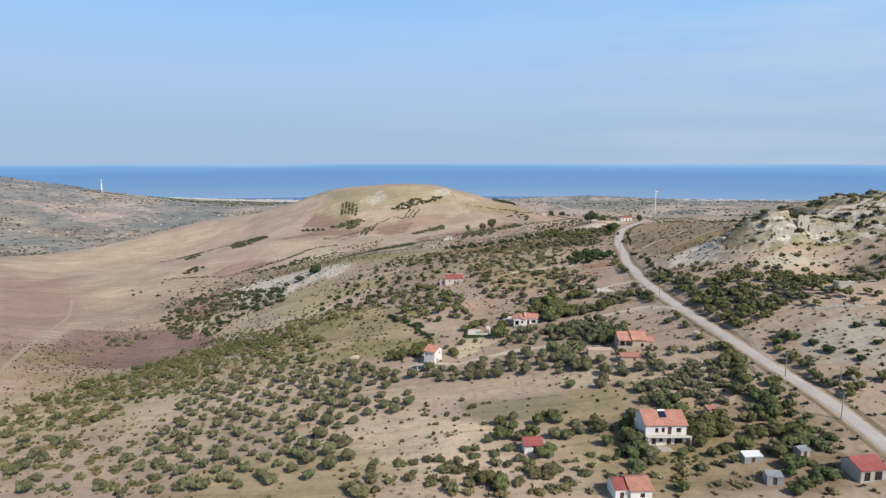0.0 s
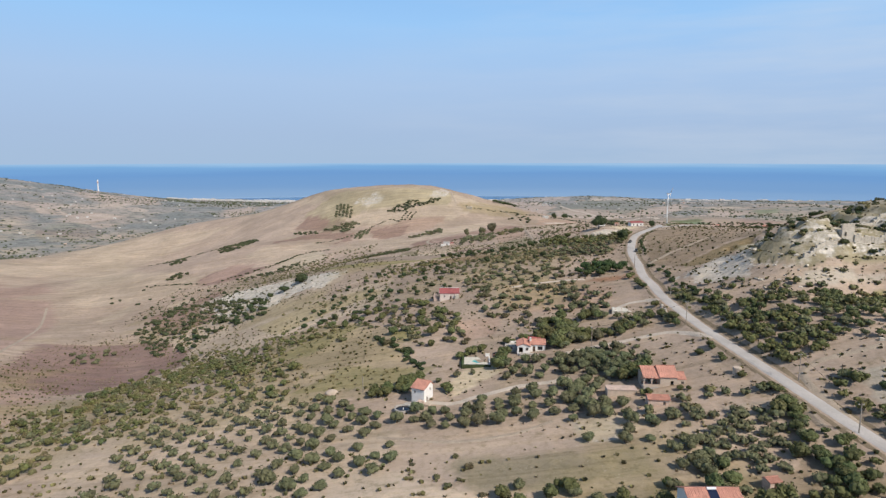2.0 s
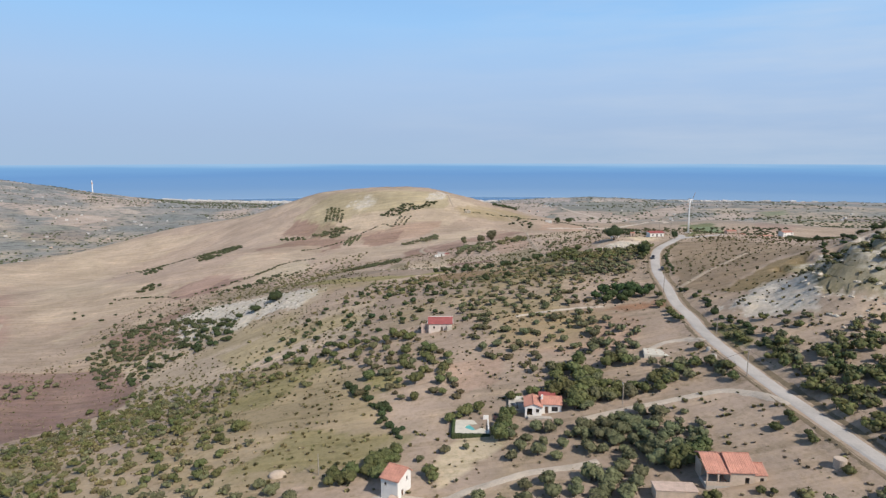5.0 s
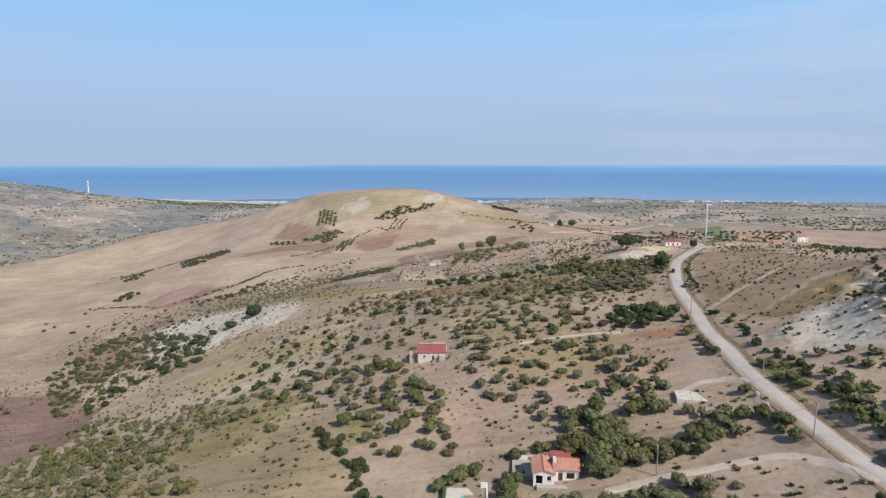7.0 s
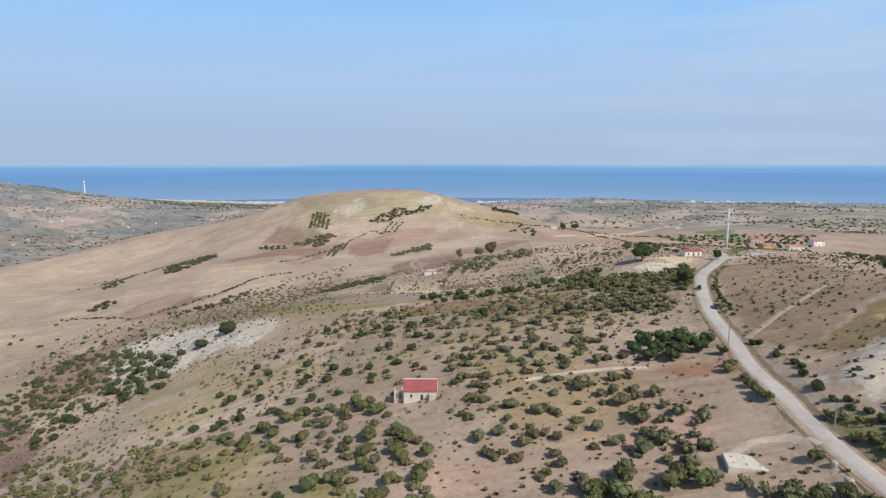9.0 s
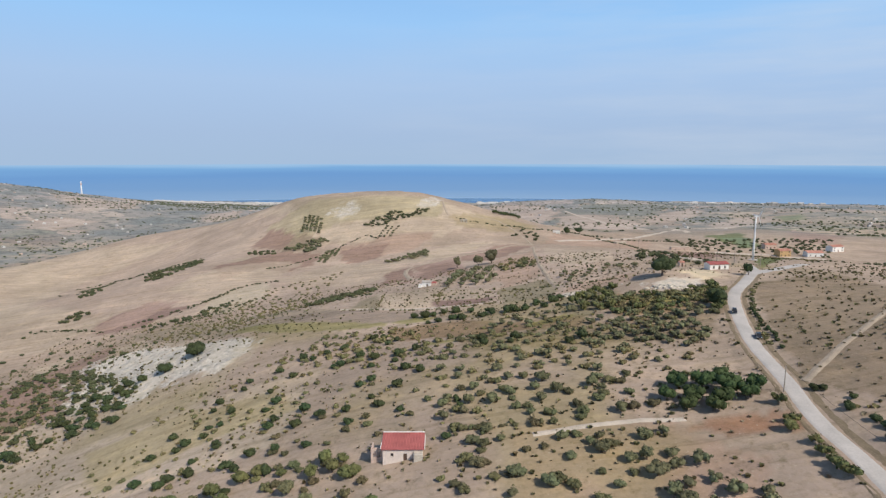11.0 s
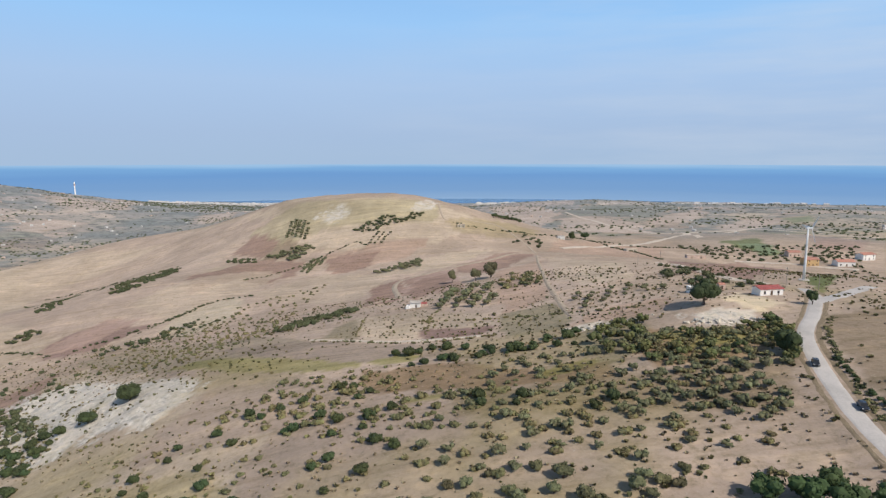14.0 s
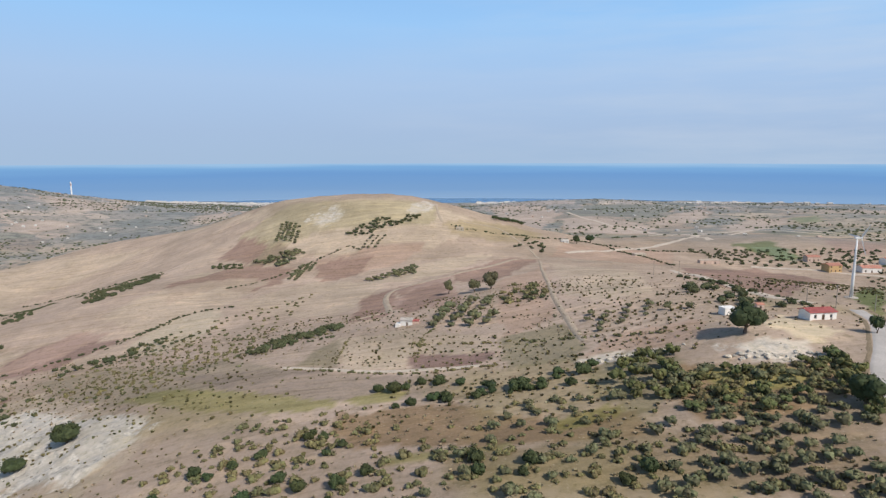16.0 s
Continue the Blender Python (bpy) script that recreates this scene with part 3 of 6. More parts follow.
def foliage(name, colour, tint, spread=0.35, islands=False):
    """Leaves: colour from plant to plant and from clump to clump."""
    m = bpy.data.materials.new(name)
    m.use_nodes = True
    t = m.node_tree
    b = t.nodes["Principled BSDF"]
    geo, info = t.nodes.new("ShaderNodeNewGeometry"), t.nodes.new("ShaderNodeObjectInfo")
    clump = nd(t, "ShaderNodeTexNoise", Scale=0.9, Detail=3.0)
    patch = nd(t, "ShaderNodeTexNoise", Scale=0.06, Detail=2.0)
    for n in (clump, patch):
        t.links.new(geo.outputs["Position"], n.inputs["Vector"])
    own = geo.outputs["Random Per Island"] if islands else info.outputs["Random"]
    col = mix_col(t, ramp(t, patch.outputs[0], [(0.35, (0, 0, 0)), (0.65, (1, 1, 1))]), colour, tint)
    hsv = t.nodes.new("ShaderNodeHueSaturation")
    t.links.new(col, hsv.inputs["Color"])
    t.links.new(math_node(t, "ADD", math_node(t, "MULTIPLY", own, 0.05), 0.475), hsv.inputs["Hue"])
    v = math_node(t, "ADD", math_node(t, "MULTIPLY", own, spread), math_node(t, "MULTIPLY", clump.outputs[0], 1.2))
    t.links.new(math_node(t, "ADD", v, 0.4 - spread / 2), hsv.inputs["Value"])
    t.links.new(hsv.outputs[0], b.inputs["Base Color"])
    b.inputs["Roughness"].default_value = 0.75
    b.inputs["Specular IOR Level"].default_value = 0.2
    return m


LEAF_OLIVE = foliage("olive_leaves", (0.12, 0.128, 0.066), (0.15, 0.145, 0.074))
LEAF_GREEN = foliage("green_leaves", (0.09, 0.106, 0.042), (0.13, 0.13, 0.05))
LEAF_DARK = foliage("dark_leaves", (0.045, 0.065, 0.028), (0.06, 0.075, 0.03))
LEAF_SCRUB = foliage("scrub_leaves", (0.10, 0.105, 0.05), (0.15, 0.13, 0.065), 0.5)
LEAF_PINE = foliage("pine_needles", (0.042, 0.068, 0.024), (0.058, 0.08, 0.03))
MASS_OLIVE = foliage("olive_leaves_massed", (0.118, 0.125, 0.066), (0.148, 0.142, 0.074), 0.5, True)
MASS_GREEN = foliage("green_leaves_massed", (0.085, 0.10, 0.04), (0.14, 0.135, 0.05), 0.5, True)
MASS_SHRUB = foliage("shrub_leaves_massed", (0.065, 0.078, 0.038), (0.09, 0.095, 0.045), 0.3, True)
MASS_SCRUB = foliage("scrub_leaves_massed", (0.125, 0.125, 0.06), (0.19, 0.16, 0.075), 0.6, True)
BARK = surface("bark", (0.16, 0.12, 0.09), size=0.4)
ASPHALT = surface("worn_asphalt", (0.47, 0.435, 0.40), 0.85, 0.16, 7.0, 14, 0.1)
GRAVEL = surface("pale_gravel", (0.55, 0.47, 0.38), 0.95, 0.22, 4.0, 10, 0.4)
EARTH = surface("trodden_earth", (0.42, 0.34, 0.255), 0.95, 0.22, 4.0, 10, 0.4)
VERGE = surface("verge_earth", (0.24, 0.185, 0.12), 0.95, 0.3, 3.0, 10, 0.4)
TILE = surface("terracotta_tiles", (0.50, 0.245, 0.18), 0.85, 0.22, 1.6, 9, 0.2, per_object=0.16)
TILE_RED = surface("dark_red_roof", (0.36, 0.11, 0.10), 0.7, 0.18, 2.5, 9, 0.15, per_object=0.08)
WHITEWASH = surface("whitewash", (0.80, 0.77, 0.72), 0.9, 0.07, 2.0, 6, 0.08)
PLASTER = surface("raw_plaster", (0.52, 0.42, 0.33), 0.95, 0.15, 2.0, 8, 0.15)
PINK = surface("weathered_pink_plaster", (0.58, 0.44, 0.36), 0.95, 0.22, 1.5, 7, 0.2)
PALE_PINK = surface("limewashed_pink_plaster", (0.70, 0.60, 0.52), 0.95, 0.14, 1.5, 7, 0.2)
CONCRETE = surface("concrete", (0.45, 0.41, 0.36), 0.9, 0.18, 2.0, 8, 0.2)
STONE = surface("pale_limestone", (0.56, 0.50, 0.41), 0.95, 0.25, 2.0, 6, 0.6)
GLASS = surface("dark_window", (0.03, 0.033, 0.038), 0.12, 0.1, 1.0, 4, 0.0)
SHUTTER = surface("brown_shutter", (0.13, 0.085, 0.06), 0.6, 0.12, 0.5, 8, 0.1)
STEEL = surface("painted_white_steel", (0.78, 0.78, 0.77), 0.45, 0.04, 3.0, 6, 0.0)
GALVANISED = surface("galvanised_sheet", (0.42, 0.44, 0.45), 0.5, 0.15, 1.0, 6, 0.1, 0.4)
WOOD = surface("grey_pole_wood", (0.36, 0.31, 0.26), 0.9, 0.2, 0.6, 8, 0.2)
PANEL = surface("solar_glass", (0.02, 0.028, 0.06), 0.15, 0.15, 0.6, 4, 0.0)
WATER = surface("pool_water", (0.12, 0.42, 0.42), 0.08, 0.15, 3.0, 4, 0.0)
DEEP = surface("dark_water", (0.02, 0.02, 0.025), 0.1, 0.1, 2.0, 4, 0.0)
OCHRE_WALL = surface("ochre_plaster", (0.50, 0.34, 0.17), 0.9, 0.1, 2.0, 6, 0.1)
CAR_PAINT = surface("dark_car_paint", (0.035, 0.04, 0.05), 0.25, 0.08, 1.0, 4, 0.0)
RUBBER = surface("rubber", (0.02, 0.02, 0.02), 0.8, 0.1, 0.3, 4, 0.0)
PALE_DECK = surface("pale_deck", (0.62, 0.58, 0.49), 0.9, 0.12, 2.0, 6, 0.1)
# far white walls, their colour greyed to stand in for haze
FAR_WALL = surface("far_hazed_walls", (0.56, 0.53, 0.50), 0.9, 0.15, 40.0, 6, 0.0)
SEA = surface("sea_water", (0.09, 0.20, 0.35), 0.25, 0.15, 260.0, 6, 0.05)


def ground_material():
    m = bpy.data.materials.new("dry_ground")
    m.use_nodes = True
    t = m.node_tree
    b = t.nodes["Principled BSDF"]
    geo = t.nodes.new("ShaderNodeNewGeometry")
    soil, far, stony = (t.nodes.new("ShaderNodeAttribute") for _ in range(3))
    soil.attribute_name, far.attribute_name, stony.attribute_name = "soil", "distant", "stony"

    def noise_at(scale, detail=4.0, rough=0.6):
        n = nd(t, "ShaderNodeTexNoise", Scale=scale, Detail=detail, Roughness=rough)
        t.links.new(geo.outputs["Position"], n.inputs["Vector"])
        return n.outputs[0]

    # patchwork of small holdings on the coastal plain, with haze painted in as blue-grey
    cells = nd(t, "ShaderNodeTexVoronoi", Scale=1 / 150.0, Randomness=0.85)
    warp = t.nodes.new("ShaderNodeVectorMath")
    warp.operation = "MULTIPLY_ADD"
    wn = nd(t, "ShaderNodeTexNoise", Scale=1 / 160.0, Detail=2.0)
    t.links.new(geo.outputs["Position"], wn.inputs["Vector"])
    warp.inputs[1].default_value = (90, 90, 0)
    t.links.new(wn.outputs["Color"], warp.inputs[0])
    t.links.new(geo.outputs["Position"], warp.inputs[2])
    t.links.new(warp.outputs[0], cells.inputs["Vector"])
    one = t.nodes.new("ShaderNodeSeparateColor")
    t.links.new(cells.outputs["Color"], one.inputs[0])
    hazy_plots = ramp(t, one.outputs[0], [(0.0, (0.22, 0.24, 0.245)), (0.25, (0.36, 0.335, 0.325)), (0.45, (0.48, 0.405, 0.375)), (0.62, (0.25, 0.27, 0.27)), (0.8, (0.56, 0.475, 0.425)), (1.0, (0.42, 0.365, 0.34))])
    # warm arable tones inland; towards the shore the hazed ones take over
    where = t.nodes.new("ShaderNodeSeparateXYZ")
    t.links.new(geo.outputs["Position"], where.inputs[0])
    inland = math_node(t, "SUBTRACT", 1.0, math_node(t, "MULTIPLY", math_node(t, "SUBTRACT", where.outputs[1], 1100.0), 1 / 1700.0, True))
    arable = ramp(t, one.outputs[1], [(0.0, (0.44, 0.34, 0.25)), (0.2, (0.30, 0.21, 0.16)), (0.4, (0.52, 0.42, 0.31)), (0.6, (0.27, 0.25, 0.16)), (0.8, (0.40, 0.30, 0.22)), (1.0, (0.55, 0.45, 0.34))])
    hazy_plots = mix_col(t, inland, hazy_plots, arable)
    hazy_plots = mix_col(t, ramp(t, noise_at(1 / 330.0, 5), [(0.46, (0, 0, 0)), (0.6, (0.8, 0.8, 0.8))]), hazy_plots, (0.21, 0.235, 0.245))
    hazy_plots = mix_col(t, ramp(t, noise_at(1 / 28.0, 3), [(0.52, (0, 0, 0)), (0.62, (0.8, 0.8, 0.8))]), hazy_plots, (0.15, 0.16, 0.15))
    col = mix_col(t, far.outputs["Fac"], soil.outputs["Color"], hazy_plots)
    # wide stains, dry grass, stones and clods
    col = mix_col(t, ramp(t, noise_at(1 / 38.0, 5), [(0.35, (0, 0, 0)), (0.7, (0.75, 0.75, 0.75))]), col, mix_col(t, 1.0, col, (0.72, 0.74, 0.72), "MULTIPLY"))
    col = mix_col(t, ramp(t, noise_at(1 / 9.0, 5, 0.7), [(0.5, (0, 0, 0)), (0.68, (0.6, 0.6, 0.6))]), col, mix_col(t, 1.0, col, (1.28, 1.24, 1.15), "MULTIPLY"))
    col = mix_col(t, ramp(t, noise_at(1 / 1.7, 4, 0.7), [(0.48, (0, 0, 0)), (0.66, (0.5, 0.5, 0.5))]), col, mix_col(t, 1.0, col, (0.66, 0.68, 0.6), "MULTIPLY"))
    col = mix_col(t, ramp(t, noise_at(1 / 0.8, 3, 0.7), [(0.62, (0, 0, 0)), (0.72, (0.5, 0.5, 0.5))]), col, (0.5, 0.44, 0.36))
    col = mix_col(t, ramp(t, noise_at(1 / 4.2, 5, 0.75), [(0.55, (0, 0, 0)), (0.68, (0.7, 0.7, 0.7))]), col, mix_col(t, 1.0, col, (0.55, 0.57, 0.46), "MULTIPLY"))
    # wash lines and cultivation marks that follow the slopes
    for turn, scale, lo, hi, shade in ((28, (1 / 90, 1 / 7, 0), 0.5, 0.66, (1.22, 1.2, 1.14)), (-20, (1 / 60, 1 / 4, 0), 0.52, 0.64, (0.74, 0.74, 0.68))):
        along = t.nodes.new("ShaderNodeMapping")
        along.inputs["Rotation"].default_value = (0, 0, radians(turn))
        along.inputs["Scale"].default_value = scale
        t.links.new(geo.outputs["Position"], along.inputs[0])
        wash = nd(t, "ShaderNodeTexNoise", Scale=1.0, Detail=5.0, Roughness=0.65)
        t.links.new(along.outputs[0], wash.inputs["Vector"])
        col = mix_col(t, ramp(t, wash.outputs[0], [(lo, (0, 0, 0)), (hi, (0.7, 0.7, 0.7))]), col, mix_col(t, 1.0, col, shade, "MULTIPLY"))
    # bare rock among thin turf
    broken = ramp(t, noise_at(1 / 11.0, 6, 0.74), [(0.45, (0, 0, 0)), (0.54, (1, 1, 1))])
    beds = t.nodes.new("ShaderNodeMapping")
    beds.inputs["Scale"].default_value = (0.05, 0.05, 0.75)
    t.links.new(geo.outputs["Position"], beds.inputs[0])
    bed = nd(t, "ShaderNodeTexNoise", Scale=1.0, Detail=4.0, Roughness=0.65)
    t.links.new(beds.outputs[0], bed.inputs["Vector"])
    broken = math_node(t, "MULTIPLY", broken, ramp(t, bed.outputs[0], [(0.38, (0.25, 0.25, 0.25)), (0.5, (1, 1, 1))]))
    rock = mix_col(t, ramp(t, noise_at(1 / 2.2, 5, 0.7), [(0.35, (0, 0, 0)), (0.6, (1, 1, 1))]), (0.30, 0.275, 0.235), (0.68, 0.62, 0.53))
    col = mix_col(t, math_node(t, "MULTIPLY", broken, stony.outputs["Fac"]), col, rock)
    t.links.new(col, b.inputs["Base Color"])
    b.inputs["Roughness"].default_value = 0.95
    b.inputs["Specular IOR Level"].default_value = 0.1
    r = nd(t, "ShaderNodeBump", Strength=0.55, Distance=0.5)
    t.links.new(math_node(t, "ADD", noise_at(1 / 2.5, 5, 0.7), math_node(t, "MULTIPLY", noise_at(1 / 14.0, 4), 2.0)), r.inputs["Height"])
    t.links.new(r.outputs[0], b.inputs["Normal"])
    return m


GROUND = ground_material()
SOILS = {
    "ploughed": (0.41, 0.285, 0.235), "dark": (0.28, 0.185, 0.158), "straw": (0.53, 0.42, 0.32), "pinkish": (0.49, 0.375, 0.30), "yard": (0.60, 0.49, 0.35),
    "green": (0.13, 0.16, 0.055), "pale": (0.53, 0.42, 0.32), "reddish": (0.33, 0.22, 0.175), "greygreen": (0.235, 0.205, 0.13), "chalk": (0.74, 0.67, 0.58),
    "rock": (0.30, 0.26, 0.165), "palestone": (0.46, 0.40, 0.33), "stonefield": (0.50, 0.41, 0.315), "scrubgreen": (0.21, 0.185, 0.075), "olivegrass": (0.38, 0.30, 0.18), "ochre": (0.235, 0.175, 0.08), "redsoil": (0.36, 0.20, 0.125),
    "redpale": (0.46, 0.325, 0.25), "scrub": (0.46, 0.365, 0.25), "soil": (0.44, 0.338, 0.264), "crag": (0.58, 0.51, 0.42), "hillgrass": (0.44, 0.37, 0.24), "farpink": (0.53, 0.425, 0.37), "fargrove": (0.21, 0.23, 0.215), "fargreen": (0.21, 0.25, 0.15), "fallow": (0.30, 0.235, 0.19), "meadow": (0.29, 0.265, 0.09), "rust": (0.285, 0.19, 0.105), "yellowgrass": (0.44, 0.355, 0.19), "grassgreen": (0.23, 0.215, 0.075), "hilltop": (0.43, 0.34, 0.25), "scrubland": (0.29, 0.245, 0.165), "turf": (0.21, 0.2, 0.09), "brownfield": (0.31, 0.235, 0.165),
}


BLEND = {"crag": 0.55, "hillgrass": 0.7, "meadow": 0.7, "rust": 0.8, "yellowgrass": 0.6, "grassgreen": 0.5, "fallow": 0.7, "olivegrass": 0.6, "ochre": 0.75, "greygreen": 0.45, "yard": 1.0, "pale": 0.65, "scrub": 0.65, "redsoil": 0.7, "chalk": 0.62}


# ---- builders ----
def part(name, bm, material, parent=None, label="", smooth=False):
    """Link a bmesh as one mesh object, under a thing or a part where one is given."""
    me = bpy.data.meshes.new(name)
    bm.to_mesh(me)
    bm.free()
    me.materials.append(material)
    if smooth:
        me.polygons.foreach_set("use_smooth", [True] * len(me.polygons))
    ob = new(name, me)
    if parent:
        ob.parent = parent
    if label:
        ob["label"] = label
    return ob


def raw(name, verts, faces, material, smooth=False):
    """A mesh from verts and faces of three or four corners."""
    me = bpy.data.meshes.new(name)
    v = np.asarray(verts, np.float32)
    sizes = np.array([len(f) for f in faces])
    loops = np.fromiter(itertools.chain.from_iterable(faces), np.int32, int(sizes.sum()))
    me.vertices.add(len(v))
    me.vertices.foreach_set("co", v.ravel())
    me.loops.add(len(loops))
    me.loops.foreach_set("vertex_index", loops)
    me.polygons.add(len(sizes))
    me.polygons.foreach_set("loop_start", np.concatenate(([0], np.cumsum(sizes)[:-1])).astype(np.int32))
    me.polygons.foreach_set("use_smooth", [smooth] * len(sizes))
    me.update(calc_edges=True)
    me.materials.append(material)
    return me


def box(bm, x0, x1, y0, y1, z0, z1, bevel=0.0):
    vs = [bm.verts.new((x, y, z)) for z in (z0, z1) for x, y in ((x0, y0), (x1, y0), (x1, y1), (x0, y1))]
    fs = [(3, 2, 1, 0), (4, 5, 6, 7), (0, 1, 5, 4), (1, 2, 6, 5), (2, 3, 7, 6), (3, 0, 4, 7)]
    made = [bm.faces.new([vs[i] for i in f]) for f in fs]
    if bevel:
        bmesh.ops.bevel(bm, geom=list({e for f in made for e in f.edges}), offset=bevel, segments=1, affect="EDGES")
    return bm


def boxes(*dims, bevel=0.0):
    bm = bmesh.new()
    for d in dims:
        box(bm, *d, bevel)
    return bm


def tube(rings, sides=8, cap=True):
    """A bmesh tube through (x, y, z, radius) rings."""
    bm = bmesh.new()
    loops = []
    for x, y, z, r in rings:
        loops.append([bm.verts.new((x + r * math.cos(6.2832 * k / sides), y + r * math.sin(6.2832 * k / sides), z)) for k in range(sides)])
    for a, b in zip(loops, loops[1:]):
        for k in range(sides):
            bm.faces.new((a[k], a[(k + 1) % sides], b[(k + 1) % sides], b[k]))
    if cap:
        bm.faces.new(loops[0][::-1])
        bm.faces.new(loops[-1])
    return bm


def high(x, y):
    return float(relief(np.array([float(x)]), np.array([float(y)]))[0])


# ---- ground ----
CRAG = next(l for n, l in SOIL if n == "rock")
STONY = [l for n, l in SOIL if n in ("rock", "chalk", "crag")]


def road_gap(x, y, line=ROAD):
    """The distance in plan from the road's middle, and the height of the road there."""
    best, level = np.full(np.shape(x), 1e9), np.zeros(np.shape(x))
    for (ax, ay), (bx, by) in zip(line, line[1:]):
        dx, dy = bx - ax, by - ay
        k = np.clip(((x - ax) * dx + (y - ay) * dy) / (dx * dx + dy * dy), 0, 1)
        d = np.hypot(x - ax - k * dx, y - ay - k * dy)
        h = rise(ax + k * dx, ay + k * dy)
        level, best = np.where(d < best, h, level), np.minimum(d, best)
    return best, level


def stony_at(x, y):
    s = np.zeros(np.shape(x))
    for l in STONY:
        s = np.maximum(s, inside(x + 11 * grain(x, y, 17, 5), y + 11 * grain(x, y, 17, 6), l))
    return s


def relief(x, y):
    """Height of the ground, with its roughness and the levelled road bed."""
    z = rise(x, y)
    far = np.clip((y - 1250) / 900, 0, 1) + np.clip((-x - 700) / 500, 0, 1) * np.clip((y - 900) / 400, 0, 1)
    z = z + 0.5 * grain(x, y, 22, 1) + 0.12 * grain(x, y, 4, 2, 2) + np.clip(far, 0, 1) * 11 * grain(x, y, 420, 3, 4)
    z = z + (2.2 * grain(x, y, 36, 12, 4) + 2.4 * grain(x, y, 120, 13, 2)) * np.clip((y - 560) / 200, 0, 1) * np.clip((1300 - y) / 200, 0, 1)
    s = stony_at(x, y)
    crag = inside(x + 9 * grain(x, y, 14, 15), y + 9 * grain(x, y, 14, 16), CRAG)
    ledge = z / 4.6 + 0.55 * grain(x, y, 30, 17, 3)
    f = ledge - np.floor(ledge)
    z = z + crag * 4.6 * 0.8 * (np.clip((f - 0.72) / 0.2, 0, 1) - f)
    s = s * np.where(crag, np.clip(1.1 + 1.6 * grain(x, y, 24, 18), 0, 1), 1)
    z = z + s * (2.6 * np.abs(grain(x, y, 13, 8, 4)) - 0.7 + 0.6 * grain(x, y, 4, 9, 2))
    near = (np.abs(x - 125) < 50) & (y < 500) & (y > -320)
    if np.any(near):
        d, level = road_gap(x, y)
        k = np.clip((d - 3.4) / 3.0, 0, 1)
        z = np.where(near, level * (1 - k) + z * k, z)
    return z


def spaced(fine, a, b, reach_a, reach_b, growth=1.07):
    """Grid lines: even between a and b, wider and wider beyond."""
    mid = list(np.arange(a, b, fine))
    step, v, left = fine, a, []
    while v > reach_a:
        step *= growth
        v -= step
        left.append(v)
    step, v, right = fine, b, []
    while v < reach_b:
        right.append(v)
        step = min(step * growth, 45)
        v += step
    return np.array(left[::-1] + mid + right + [reach_b])


gx = spaced(2.2, -180, 240, -4600, 4600, 1.03)
gy = spaced(2.2, 95, 520, -900, 4660, 1.02)
X, Y = np.meshgrid(gx, gy)
Zg = relief(X, Y)
colour = np.empty((*X.shape, 3))
colour[:] = SOILS["soil"]
wob = np.clip(2 + (Y - 300) / 150, 2, 7)
wx, wy = X + wob * grain(X, Y, 13, 21), Y + wob * grain(X, Y, 13, 22)
for soil_name, outline in SOIL:
    k = (inside(wx, wy, outline) * (0.8 if soil_name == "chalk" and outline[0][0] < -150 else BLEND.get(soil_name, 0.9)))[..., None]
    colour = colour * (1 - k) + np.array(SOILS[soil_name]) * k
blotch = 1 + 0.22 * grain(X, Y, 60, 31, 4) + 0.10 * grain(X, Y, 12, 32, 3)
colour = np.clip(colour * blotch[..., None], 0, 1)
green = np.clip(grain(X, Y, 46, 33, 4) * 1.6 - 0.3, 0, 0.5)[..., None] * (Y < 520)[..., None]
colour = colour * (1 - green) + np.array((0.33, 0.27, 0.13)) * green
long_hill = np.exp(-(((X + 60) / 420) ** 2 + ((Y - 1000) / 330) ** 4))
# share of the haze-greyed plot colours, growing with distance
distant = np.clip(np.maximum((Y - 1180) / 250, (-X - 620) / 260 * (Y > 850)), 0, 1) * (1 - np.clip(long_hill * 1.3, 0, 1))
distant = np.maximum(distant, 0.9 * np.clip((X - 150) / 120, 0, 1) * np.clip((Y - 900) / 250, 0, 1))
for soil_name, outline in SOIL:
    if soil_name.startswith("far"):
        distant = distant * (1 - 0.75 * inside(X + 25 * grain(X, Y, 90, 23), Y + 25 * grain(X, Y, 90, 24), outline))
stony = stony_at(X, Y) * np.where(inside(X, Y, CRAG), np.clip(1.0 + 2.2 * grain(X, Y, 24, 18), 0.1, 1), 1)
ny, nx = X.shape
idx = np.arange(nx * ny).reshape(ny, nx)
quads = np.stack((idx[:-1, :-1], idx[:-1, 1:], idx[1:, 1:], idx[1:, :-1]), -1).reshape(-1, 4)
gme = bpy.data.meshes.new("ground")
gme.vertices.add(nx * ny)
gme.vertices.foreach_set("co", np.stack((X, Y, Zg), -1).ravel())
gme.loops.add(quads.size)
gme.loops.foreach_set("vertex_index", quads.ravel())
gme.polygons.add(len(quads))
gme.polygons.foreach_set("loop_start", np.arange(0, quads.size, 4))
gme.polygons.foreach_set("use_smooth", [True] * len(quads))
gme.update(calc_edges=True)
soil_layer = gme.attributes.new("soil", "FLOAT_COLOR", "POINT")
soil_layer.data.foreach_set("color", np.concatenate((colour, np.ones((*X.shape, 1))), -1).ravel())
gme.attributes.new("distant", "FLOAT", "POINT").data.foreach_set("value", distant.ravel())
gme.attributes.new("stony", "FLOAT", "POINT").data.foreach_set("value", stony.astype(float).ravel())
gme.materials.append(GROUND)
tagged(new("ground", gme), "dry rolling farmland with ploughed fields, chalk and scrub", "ground", kind="structure")


